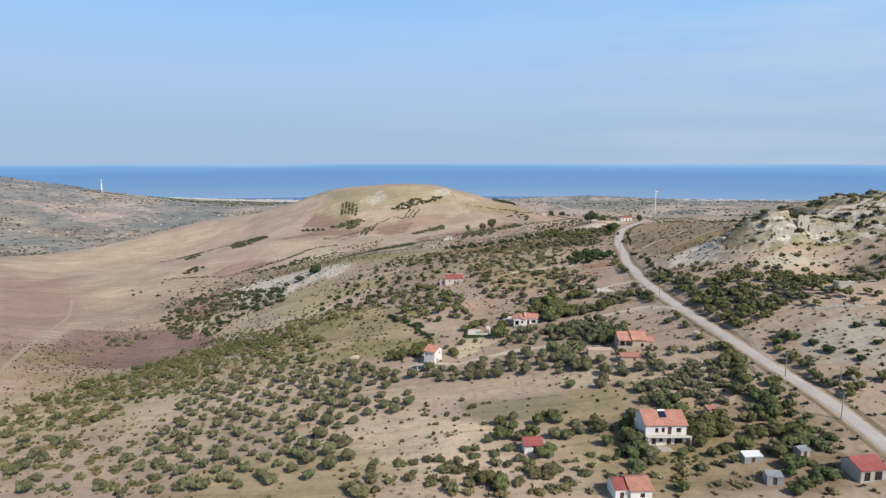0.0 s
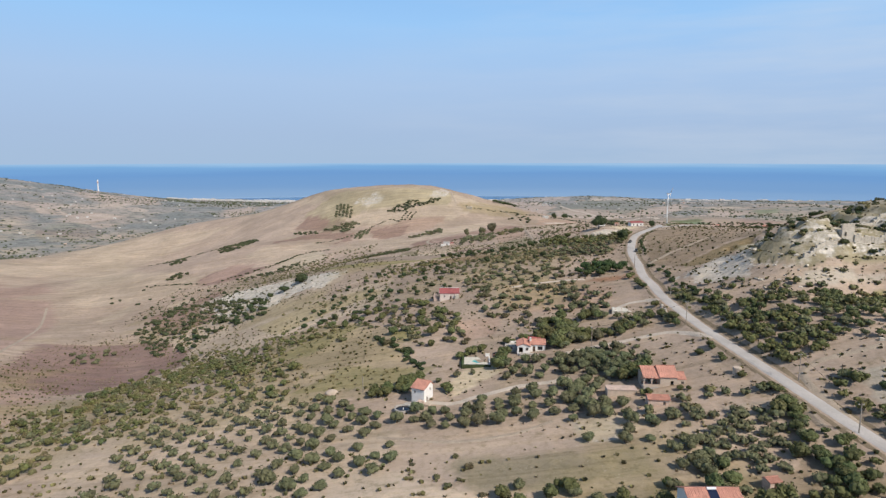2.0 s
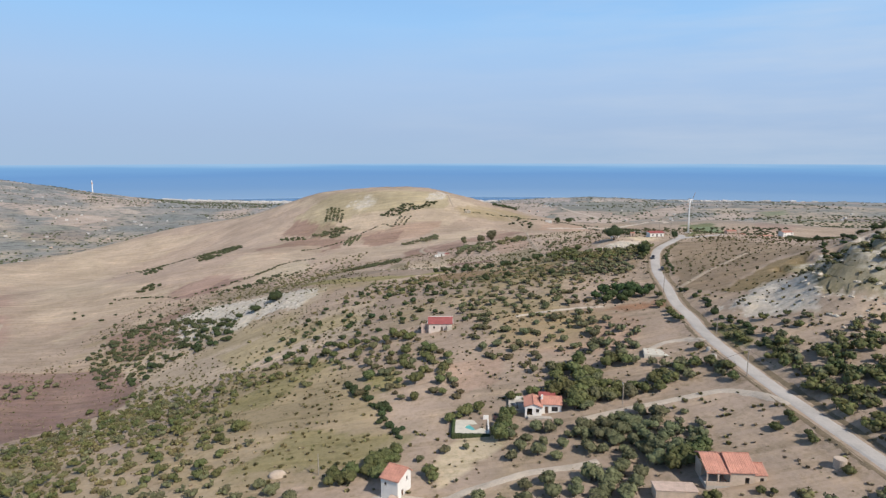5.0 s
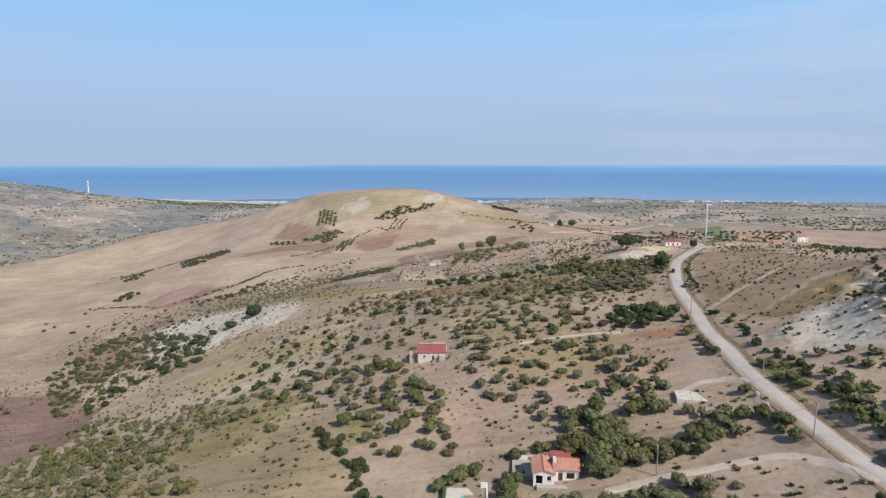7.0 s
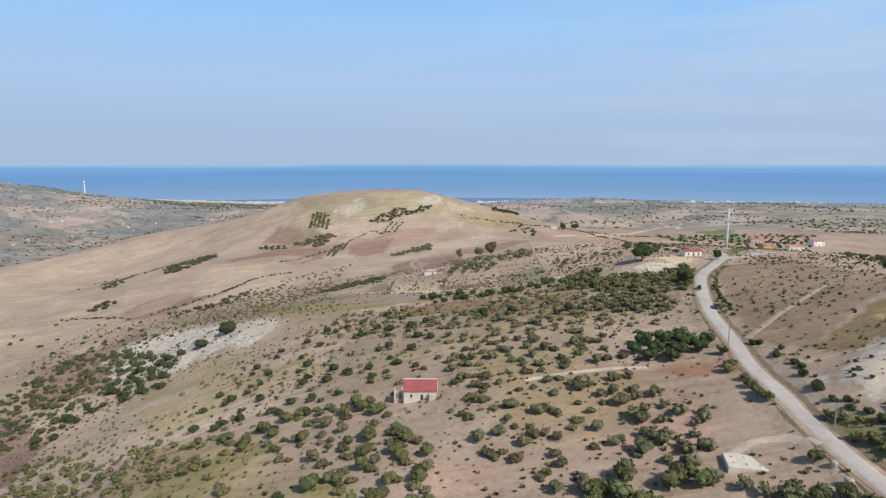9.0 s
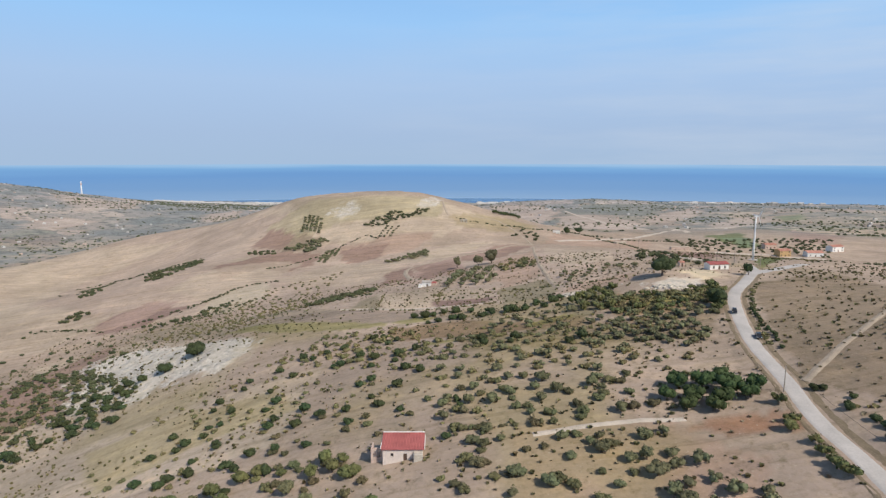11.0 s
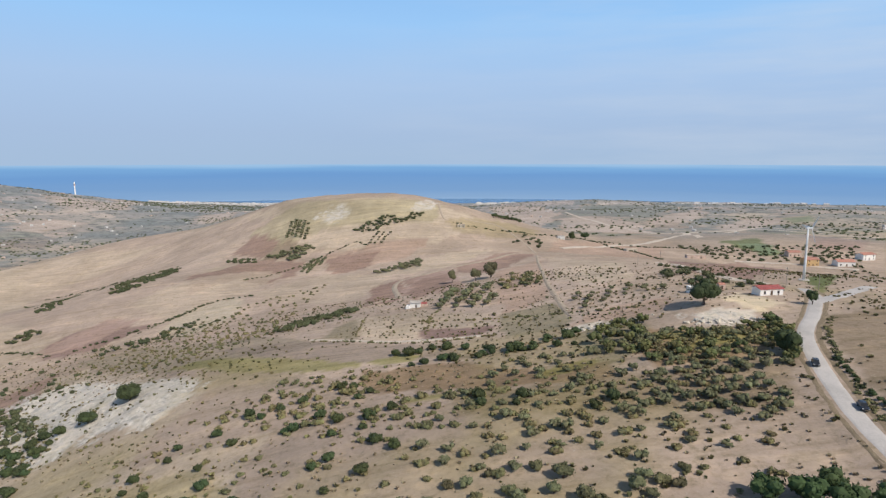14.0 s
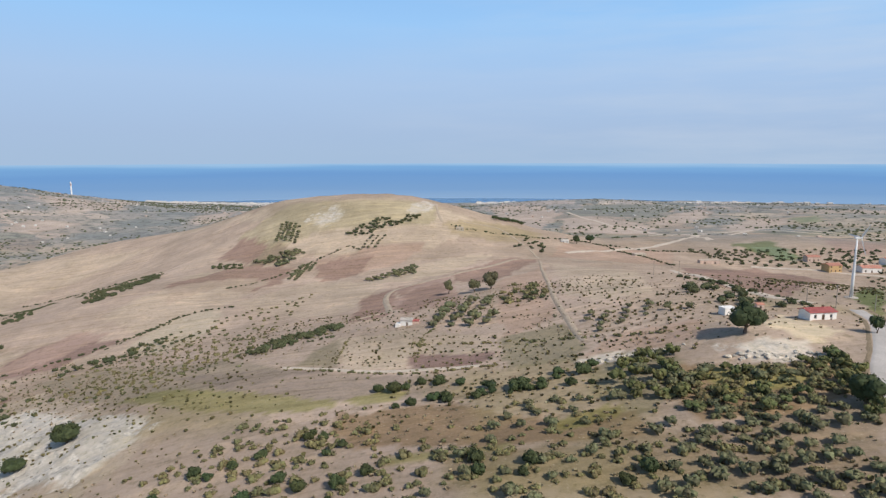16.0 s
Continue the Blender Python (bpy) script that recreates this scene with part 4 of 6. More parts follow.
def sheet_height(x, y):
    """The height of the ground sheet itself, between its grid lines."""
    x, y = np.asarray(x, float), np.asarray(y, float)
    i, j = np.clip(np.searchsorted(gx, x) - 1, 0, nx - 2), np.clip(np.searchsorted(gy, y) - 1, 0, ny - 2)
    u, v = (x - gx[i]) / (gx[i + 1] - gx[i]), (y - gy[j]) / (gy[j + 1] - gy[j])
    return (Zg[j, i] * (1 - u) + Zg[j, i + 1] * u) * (1 - v) + (Zg[j + 1, i] * (1 - u) + Zg[j + 1, i + 1] * u) * v


def smooth_line(points, step=2.0):
    p = np.array(points, float)
    ext = np.vstack((2 * p[0] - p[1], p, 2 * p[-1] - p[-2]))
    out = []
    for i in range(1, len(ext) - 2):
        a, b, c, d = ext[i - 1:i + 3]
        n = max(2, int(np.hypot(*(c - b)) / step))
        for k in range(n):
            s = k / n
            out.append(0.5 * (2 * b + (c - a) * s + (2 * a - 5 * b + 4 * c - d) * s * s + (3 * b - a - 3 * c + d) * s ** 3))
    return np.array(out + [p[-1]])


def strip(name, line, width, material, lift, label, category, ragged=0.3, across=6, kind="structure", crown=0.0):
    """A road or track laid on the ground, with uneven edges."""
    c = smooth_line(line)
    t = np.gradient(c, axis=0)
    t /= np.linalg.norm(t, axis=1)[:, None] + 1e-9
    side = np.stack((t[:, 1], -t[:, 0]), -1)
    rows = []
    for k in range(across + 1):
        f = k / across * 2 - 1
        w = width / 2 * f + ragged * grain(c[:, 0] + 40 * f, c[:, 1], 5, 41) * abs(f)
        q = c + side * w[:, None]
        rows.append(np.column_stack((q, sheet_height(q[:, 0], q[:, 1]) + lift * (1 if abs(f) < 0.99 else -1.2) + crown * (1 - f * f))))
    v = np.stack(rows, 1).reshape(-1, 3)
    n = across + 1
    faces = [(i * n + k, i * n + k + 1, (i + 1) * n + k + 1, (i + 1) * n + k) for i in range(len(c) - 1) for k in range(across)]
    return tagged(new(name, raw(name, v, faces, material, True)), label, category, kind=kind)


strip("road", ROAD, 5.0, ASPHALT, 0.09, "worn pale grey asphalt country road", "road", 0.25, 8, crown=0.06)
for k, shift in enumerate((-3.7, 3.9)):
    verge_line = [(x + shift, y) for x, y in ROAD]
    strip("verge", verge_line, 2.2, VERGE, 0.05, "dry earth verge beside the asphalt road", "verge", 0.7, 3)
for surf, width, line in TRACKS:
    mat = {"earth": EARTH, "gravel": GRAVEL, "asphalt": ASPHALT}[surf]
    strip("track", line, width * (1.0 if line[0][1] < 450 else 1.35), mat, 0.10 if line[0][1] < 330 else 0.16 if line[0][1] < 480 else 0.32, {"earth": "trodden earth farm track", "gravel": "pale gravel farm lane", "asphalt": "asphalt side road"}[surf], "track", 0.5, 4)

# ---- sea ----
sv, sf = [], []
for k in range(61):
    a = radians(-64 + 128 * k / 60)
    for r in (4300, 4560, 4860):
        sv.append((r * math.sin(a), r * math.cos(a) + 120, 0.6))
for k in range(60):
    for j in range(2):
        sf.append((3 * k + j, 3 * k + j + 1, 3 * k + j + 4, 3 * k + j + 3))
tagged(new("water", raw("water", sv, sf, SEA)), "calm blue sea along the shore", "sea", kind="structure")

# open sea out to the horizon: upright glowing wall, haze painted in its colour
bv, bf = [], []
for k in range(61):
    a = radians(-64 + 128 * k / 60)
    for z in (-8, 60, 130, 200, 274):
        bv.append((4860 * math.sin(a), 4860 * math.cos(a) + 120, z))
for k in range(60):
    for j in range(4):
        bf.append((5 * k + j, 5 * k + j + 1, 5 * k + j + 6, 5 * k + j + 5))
far_sea = bpy.data.materials.new("glowing_open_sea")
far_sea.use_nodes = True
ft = far_sea.node_tree
ft.nodes.clear()
fg = ft.nodes.new("ShaderNodeNewGeometry")
fs = ft.nodes.new("ShaderNodeSeparateXYZ")
ft.links.new(fg.outputs["Position"], fs.inputs[0])
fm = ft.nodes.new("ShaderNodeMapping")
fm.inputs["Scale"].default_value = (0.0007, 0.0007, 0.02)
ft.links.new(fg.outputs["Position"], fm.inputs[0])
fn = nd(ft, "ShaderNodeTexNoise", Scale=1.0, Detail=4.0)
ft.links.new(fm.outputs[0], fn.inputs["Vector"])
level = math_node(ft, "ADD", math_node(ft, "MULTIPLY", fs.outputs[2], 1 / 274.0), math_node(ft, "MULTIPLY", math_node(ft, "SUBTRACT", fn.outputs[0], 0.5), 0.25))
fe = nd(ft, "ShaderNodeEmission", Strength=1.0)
# emission, paler at the foot and the horizon for sea haze
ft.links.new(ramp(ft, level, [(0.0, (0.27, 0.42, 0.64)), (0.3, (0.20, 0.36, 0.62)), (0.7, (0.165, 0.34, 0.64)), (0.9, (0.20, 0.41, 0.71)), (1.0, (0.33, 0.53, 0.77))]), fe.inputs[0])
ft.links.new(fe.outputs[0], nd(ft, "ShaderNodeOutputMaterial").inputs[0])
tagged(new("backdrop", raw("backdrop", bv, bf, far_sea)), "glowing upright backdrop of open blue sea out to the horizon", "sea", kind="structure")


# ---- houses ----
def base(name, label, category, x, y, turn=0.0, group="", sink=None, z=None):
    """An Empty on the ground that carries a thing's parts."""
    ob = new(name)
    ob.matrix_world = pose(x, y, z if z is not None else float(sheet_height(x, y)) - (sink or 0.0), 0, 0, turn)
    return tagged(ob, label, category, group)


def level_for(x, y, turn, w, d):
    """The lowest and highest ground under a footprint."""
    c, s = math.cos(radians(turn)), math.sin(radians(turn))
    hs = [float(sheet_height(x + c * u - s * v, y + s * u + c * v)) for u in (-w / 2, 0, w / 2) for v in (-d / 2, 0, d / 2)]
    return min(hs), max(hs)


def pierced(w, h, thick, holes, below=0.0):
    """A wall panel along x, its outer face at y = 0, with real openings (x0, x1, z0, z1)."""
    xs = sorted({-w / 2, w / 2, *(v for o in holes for v in o[:2])})
    zs = sorted({-below, h, *(v for o in holes for v in o[2:4])})
    bm = bmesh.new()
    for xa, xb in zip(xs, xs[1:]):
        for za, zb in zip(zs, zs[1:]):
            cx, cz = (xa + xb) / 2, (za + zb) / 2
            if not any(o[0] < cx < o[1] and o[2] < cz < o[3] for o in holes):
                box(bm, xa, xb, 0, thick, za, zb)
    bmesh.ops.remove_doubles(bm, verts=bm.verts, dist=0.001)
    return bm


def ribbed(w, run, drop, thick=0.16, pitch=0.36):
    """A roof slope of pan-and-cover tiles: x along the eaves, falling from (0, 0) to (-run, -drop)."""
    n = max(4, int(w / pitch) * 2)
    bm = bmesh.new()
    rows, m = [], 5
    for j in range(m + 1):
        f = j / m
        rows.append([bm.verts.new((-w / 2 + w * k / n, -run * f, -drop * f + (0.055 if k % 2 else 0.0) - 0.02 * (j % 2) + 0.03 * math.sin(k * 1.7 + j))) for k in range(n + 1)])
    for a, b in zip(rows, rows[1:]):
        for k in range(n):
            bm.faces.new((a[k], b[k], b[k + 1], a[k + 1]))
    low = [[bm.verts.new((v.co.x, v.co.y, v.co.z - thick)) for v in (r[0], r[-1])] for r in (rows[0], rows[-1])]
    bm.faces.new((low[0][0], low[0][1], low[1][1], low[1][0]))
    bm.faces.new([*rows[-1], low[1][1], low[1][0]][::-1])
    bm.faces.new([rows[0][0], low[0][0], low[1][0], *[r[0] for r in rows[:0:-1]]])
    bm.faces.new([rows[0][-1], *[r[-1] for r in rows[1:]], low[1][1], low[0][1]])
    return bm


def house(thing, w, d, h, walls, roof, holes=(), side_holes=(), slope=0.36, ridge=0.5, axis="x", ox=0.0, oy=0.0, below=1.5, eave=0.35, flat=False):
    """Walls with openings, panes, shutters and a tiled roof, as parts of thing. Front faces -y. holes: (x, z, w, h, what)."""
    def put(ob, x, y, turn=0.0, z=0.0):
        ob.matrix_local = pose(ox + x, oy + y, z, 0, 0, turn)
        return ob

    t = 0.3
    for turn, width, px, py, list_of in ((0, w, 0, -d / 2, holes), (90, d - 2 * t, w / 2, 0, side_holes), (180, w, 0, d / 2, ()), (270, d - 2 * t, -w / 2, 0, ())):
        cut = [(x - a / 2, x + a / 2, z, z + b) for x, z, a, b, _ in list_of]
        put(part("wall", pierced(width, h, t, cut, below), walls, thing), px, py, turn)
        for x, z, a, b, what in list_of:
            if what == "open":
                continue
            win = part("door" if what == "door" else "window", boxes((-a / 2, -a / 2 + 0.08, 0, 0.06, 0, b), (a / 2 - 0.08, a / 2, 0, 0.06, 0, b), (-a / 2 + 0.08, a / 2 - 0.08, 0, 0.06, b - 0.08, b), (-0.03, 0.03, 0, 0.06, 0, b - 0.08)), SHUTTER, thing)
            c, s = math.cos(radians(turn)), math.sin(radians(turn))
            put(win, px + c * x - s * 0.12, py + s * x + c * 0.12, turn, z)
            part("panel" if what == "door" else "pane", boxes((-a / 2 + 0.08, a / 2 - 0.08, 0.062, 0.09, 0.02, b - 0.08)), SHUTTER if what == "door" else GLASS, win)
            if what == "sill":
                part("sill", boxes((-a / 2 - 0.1, a / 2 + 0.1, -0.2, 0.0, -0.1, -0.01)), CONCRETE, win)
    if flat:
        put(part("roof", boxes((-w / 2 - 0.15, w / 2 + 0.15, -d / 2 - 0.15, d / 2 + 0.15, h, h + 0.22), bevel=0.03), roof, thing), 0, 0)
        return
    W, D, turn = (w, d, 0) if axis == "x" else (d, w, 90)
    front, back = D * ridge, D * (1 - ridge)
    top = h + front * slope
    for run, drop, tn, off in ((front, front * slope, 0, 0), (back, front * slope, 180, 0)):
        k = (run + eave) / run if run > 0.3 else 1
        if run <= 0.3:
            continue
        rf = part("roof_slope", ribbed(W + 2 * eave, run * k, drop * k), roof, thing)
        yr = -D / 2 + front
        m = pose(0, 0, 0, 0, 0, turn) @ pose(0, yr, top + 0.17, 0, 0, tn)
        rf.matrix_local = pose(ox, oy, 0) @ m
    cap = part("ridge_cap", tube([(0, 0, -W / 2 - eave, 0.13), (0, 0, W / 2 + eave, 0.13)], 6), roof, thing)
    cap.matrix_local = pose(ox, oy, 0, 0, 0, turn) @ pose(0, -D / 2 + front, top + 0.2, 0, 90, 0)
    for sgn in (-1, 1):
        bm = bmesh.new()
        x0, x1 = (W / 2 - 0.3, W / 2) if sgn > 0 else (-W / 2, -W / 2 + 0.3)
        tri = [(-D / 2, h), (D / 2, h), (-D / 2 + front, top)]
        a = [bm.verts.new((x0, y, z)) for y, z in tri]
        b = [bm.verts.new((x1, y, z)) for y, z in tri]
        bm.faces.new(a[::-1]), bm.faces.new(b)
        for i in range(3):
            bm.faces.new((a[i], a[(i + 1) % 3], b[(i + 1) % 3], b[i]))
        put(part("gable", bm, walls, thing), 0, 0, turn)


SITES = []          # footprints that plants keep clear of


def site(name, label, x, y, turn, w, d, category="house", group="", clear=0.0):
    low, top = level_for(x, y, turn, w, d)
    SITES.append((x, y, max(w, d) / 2 + 1.2 + clear))
    return base(name, label, category, x, y, turn, group, z=low * 0.6 + top * 0.4)


# the two-storey villa with solar panels
villa = site("villa", "two-storey white villa with red tiled roof, balcony and solar panel", 55.8, 143.2, 0, 10.4, 8, clear=1.0)
house(villa, 10.2, 8.0, 5.3, WHITEWASH, TILE, slope=0.42, ridge=0.55, holes=[(-2.3, 3.3, 0.8, 1.2, "sill"), (-0.7, 3.3, 0.8, 1.2, "sill"), (0.9, 2.7, 1.0, 2.1, "door"), (3.2, 3.3, 1.2, 1.2, "sill"), (-2.9, 0, 1.1, 2.1, "door"), (-1.2, 0.9, 1.0, 1.1, "sill"), (0.9, 0, 1.1, 2.1, "door"), (3.3, 0, 2.0, 2.2, "window")], side_holes=[(1.5, 3.3, 0.9, 1.2, "sill")])
part("balcony", boxes((-5.2, 6.0, -5.4, -4.0, 2.45, 2.66), bevel=0.03), CONCRETE, villa)
part("parapet", boxes((-5.2, 6.0, -5.4, -5.28, 2.66, 2.95)), WHITEWASH, villa)
for px in (-4.9, 5.7):
    part("pillar", boxes((px, px + 0.3, -5.35, -5.05, -1.5, 2.45)), WHITEWASH, villa)
panel = part("solar_panel", boxes((-0.9, 0.9, -1.0, 1.0, 0.0, 0.1), bevel=0.02), PANEL, villa, "dark blue solar panel")
panel.matrix_local = pose(-0.1, -1.0, 6.75, 22.8, 0, 0)
boiler = part("water_tank", tube([(0, 0, -0.9, 0.28), (0, 0, 0.9, 0.28)], 10), STEEL, villa, "white hot-water tank")
boiler.matrix_local = pose(-0.1, 0.15, 7.32, 0, 90, 0)
part("terrace", boxes((-5.6, 5.6, -7.4, -4.05, -1.2, 0.04)), CONCRETE, villa)

cottage = site("cottage", "small white cottage with dark red roof among shrubs", 22.9, 142.6, 4, 5, 4)
house(cottage, 4.6, 3.8, 2.4, WHITEWASH, TILE_RED, slope=0.4, ridge=0.6, holes=[(0.4, 0.0, 0.9, 2.0, "door")])
annex = part("lean_to", boxes((2.32, 4.7, -2.3, 1.2, -1.2, 1.7), bevel=0.02), CONCRETE, cottage, "pale rendered lean-to")

bungalow = site("bungalow", "single-storey house with orange and red tiled roof", 40.5, 119.8, 3, 8, 6)
house(bungalow, 4.7, 6.0, 2.7, WHITEWASH, TILE, ox=1.8, slope=0.34, ridge=0.55, holes=[(0.3, 0.9, 1.0, 1.1, "sill")])
house(bungalow, 2.9, 5.2, 2.5, WHITEWASH, TILE_RED, ox=-2.2, oy=0.2, slope=0.34, ridge=0.55, holes=[(0, 0, 0.9, 2.0, "door")], eave=0.12)
part("terrace", boxes((-4.8, 5.4, -5.6, -3.05, -1.0, 0.05)), CONCRETE, bungalow)

garage_house = site("outbuilding", "grey rendered outbuilding with dark red roof and brown shutters", 92.8, 121.6, 8, 7, 6)
house(garage_house, 6.2, 5.5, 2.7, CONCRETE, TILE_RED, slope=0.36, ridge=0.62, holes=[(-1.5, 0, 1.4, 2.1, "window"), (1.2, 0, 1.8, 2.1, "window")])
part("side_wall", boxes((3.3, 4.6, -2.8, -2.55, -1.0, 1.9)), OCHRE_WALL, garage_house, "ochre garden wall")

# the tall white house with its cistern
tower = site("tall_house", "tall narrow white house with terracotta roof and concrete terrace", -3.9, 219.4, -27, 5, 6.5, clear=1.2)
house(tower, 4.6, 6.0, 5.0, WHITEWASH, TILE, slope=0.3, ridge=0.72, side_holes=[(1.2, 3.4, 0.7, 0.9, "sill"), (-0.9, 0.0, 0.9, 2.0, "door")], holes=[(-1.1, 3.3, 0.6, 0.8, "sill")])
part("terrace", boxes((-4.2, 6.2, -6.2, -3.05, -2.4, -0.3), bevel=0.05), CONCRETE, tower)
part("side_terrace", boxes((2.35, 6.2, -3.0, 3.2, -2.4, -0.2), bevel=0.05), CONCRETE, tower)
part("outhouse", boxes((0.6, 2.6, -5.4, -3.2, -0.3, 1.5), bevel=0.04), PINK, tower, "raw pink rendered outhouse")
part("oven", boxes((2.9, 5.0, -4.9, -3.3, -0.3, 1.1), bevel=0.05), PLASTER, tower)
part("stair", boxes(*[(-4.1 + 0.5 * i, -3.6 + 0.5 * i, -3.6, -2.2, -2.2, -1.8 + 0.32 * i) for i in range(4)]), CONCRETE, tower)

cistern = site("cistern", "round concrete cistern filled with dark water", -9.8, 212.6, 0, 5, 5, "cistern")
bm = bmesh.new()
prof = [(2.9, -1.6), (2.75, 1.0), (2.4, 1.05), (2.35, 0.55), (2.35, -0.4)]
rings = [[bm.verts.new((r * math.cos(6.2832 * k / 28), r * math.sin(6.2832 * k / 28), z)) for k in range(28)] for r, z in prof]
for a, b in zip(rings, rings[1:]):
    for k in range(28):
        bm.faces.new((a[k], a[(k + 1) % 28], b[(k + 1) % 28], b[k]))
part("rim", bm, CONCRETE, cistern)
part("water_surface", tube([(0, 0, 0.2, 2.36), (0, 0, 0.6, 2.36)], 28), DEEP, cistern, "dark still water")
part("float", boxes((0.0, 0.3, -0.5, 0.6, 0.6, 0.85), bevel=0.05), WHITEWASH, cistern, "white float on the water")

# the house with the pool
lodge = site("lodge", "white L-shaped house with terracotta roofs and a forecourt", 36.2, 253.0, -6, 11, 9, clear=0.6)
house(lodge, 5.6, 5.4, 2.9, WHITEWASH, TILE, ox=2.7, oy=0.2, slope=0.36, ridge=0.55, holes=[(-1.4, 0, 1.0, 2.1, "door"), (0.9, 0.6, 1.8, 1.5, "window")], side_holes=[(0, 0.9, 1, 1.1, "sill")])
house(lodge, 4.7, 6.8, 2.7, WHITEWASH, TILE, ox=-2.6, oy=-0.9, slope=0.36, axis="y", holes=[(-1.0, 0, 1.5, 2.1, "open"), (1.2, 0.9, 0.9, 1.1, "sill")])
house(lodge, 4.6, 2.8, 2.6, PINK, TILE_RED, ox=1.8, oy=4.6, slope=0.3, ridge=0.7, eave=0.2)
part("chimney", boxes((-0.3, 0.3, -1.0, -0.4, 3.0, 4.9), bevel=0.03), WHITEWASH, lodge)
part("forecourt", boxes((-9.6, -5.0, -1.0, 6.8, -1.6, 0.06)), CONCRETE, lodge, "grey concrete forecourt")
part("forecourt_wall", boxes((-9.6, 0.0, 6.82, 7.0, -1.6, 0.9)), WHITEWASH, lodge)
part("path", boxes((-4.2, 5.4, -5.8, -4.35, -1.4, 0.03)), CONCRETE, lodge)

pool = site("swimming_pool", "raised swimming pool with pale deck and turquoise water", 15.6, 247.6, -3, 11, 10, "pool")
pool.location.z -= 0.7
n = 40
bm = bmesh.new()
inner = [bm.verts.new((0.4 + (2.3 + 0.3 * math.sin(2 * a + 0.6)) * math.cos(a), (1.9 + 0.3 * math.sin(3 * a)) * math.sin(a), 1.1)) for a in (6.2832 * k / n for k in range(n))]
rim = []
for k in range(n):
    a = 6.2832 * k / n
    c, s = math.cos(a), math.sin(a)
    q = min(4.8 / max(abs(c), 1e-6), 4.4 / max(abs(s), 1e-6))
    rim.append(bm.verts.new((c * q, s * q, 1.1)))
down = [bm.verts.new((v.co.x, v.co.y, 0.4)) for v in inner]
foot = [bm.verts.new((v.co.x, v.co.y, -2.2)) for v in rim]
for k in range(n):
    j = (k + 1) % n
    bm.faces.new((inner[k], inner[j], rim[j], rim[k])[::-1])
    bm.faces.new((down[k], down[j], inner[j], inner[k])[::-1])
    bm.faces.new((rim[k], rim[j], foot[j], foot[k])[::-1])
part("deck", bm, PALE_DECK, pool, "pale cream pool deck")
part("water_surface", tube([(0.4, 0, 0.5, 3.3), (0.4, 0, 0.8, 3.3)], 32), WATER, pool, "turquoise pool water")
part("edge_wall", boxes((4.4, 4.8, -4.4, 4.4, 1.1, 1.75), (3.2, 4.8, 4.0, 4.4, 1.12, 2.7)), WHITEWASH, pool)
part("cabin", boxes((6.2, 7.6, 3.5, 6.4, -1.0, 2.0), bevel=0.05), TILE, pool, "small terracotta-roofed cabin")

hedge = base("clipped_hedge", "dark-green clipped hedge round the pool", "hedge", 15.6, 247.6, -3)
hedge.location.z = pool.location.z
for x0, x1, y0, y1 in ((-5.6, 4.9, -5.5, -4.5), (-5.9, -4.9, -4.6, 4.6)):
    n = int(max(x1 - x0, y1 - y0) / 0.5)
    bm = bmesh.new()
    for k in range(n):
        f = (k + 0.5) / n
        cx, cy = (x0 + (x1 - x0) * f, (y0 + y1) / 2) if x1 - x0 > y1 - y0 else ((x0 + x1) / 2, y0 + (y1 - y0) * f)
        made = bmesh.ops.create_icosphere(bm, subdivisions=2, radius=0.62, matrix=Matrix.Translation((cx, cy, 0.25)) @ Matrix.Diagonal((1, 1, 2.2, 1)))
        for v in made["verts"]:
            v.co += Vector((random.uniform(-1, 1), random.uniform(-1, 1), random.uniform(-1, 1))) * 0.13
    part("hedge_run", bm, LEAF_DARK, hedge)

# the half-finished house with porch, and its sheds
pinkhouse = site("farmhouse", "half-finished beige house with terracotta roofs and open porch", 69.4, 208.8, -4, 12, 8, clear=0.6)
house(pinkhouse, 5.0, 7.4, 3.3, PLASTER, TILE, ox=1.6, slope=0.40, ridge=0.62, holes=[(1.0, 0, 0.9, 2.0, "open")])
house(pinkhouse, 2.6, 5.0, 2.5, PLASTER, TILE, ox=5.45, oy=-0.9, slope=0.40, ridge=0.6, holes=[(0.3, 0.9, 0.8, 1.0, "sill")], eave=0.15)
rf = part("porch_roof", ribbed(5.0, 5.4, 1.9), TILE, pinkhouse)
rf.matrix_local = pose(-3.4, 1.5, 4.9)
rb = part("porch_back_roof", ribbed(5.0, 2.6, 1.1), TILE, pinkhouse)
rb.matrix_local = pose(-3.4, 1.5, 4.9, 0, 0, 180)
part("porch_room", pierced(4.6, 2.9, 0.3, [(-0.5, 0.6, 0, 2.1)], 1.2), PLASTER, pinkhouse).matrix_local = pose(-3.3, 0.6, 0)
part("porch_side", pierced(3.6, 2.9, 0.3, [], 1.2), PLASTER, pinkhouse).matrix_local = pose(-5.6, 2.0, 0, 0, 0, 270)
part("porch_floor", boxes((-5.8, -0.95, -3.9, 0.58, -1.6, 0.1)), CONCRETE, pinkhouse)
part("porch_rail", boxes((-5.8, -0.95, -3.9, -3.75, 0.1, 0.95)), PLASTER, pinkhouse)
for px in (-5.8, -3.5):
    part("pillar", boxes((px, px + 0.3, -3.72, -3.42, 0.1, 3.2)), PLASTER, pinkhouse)

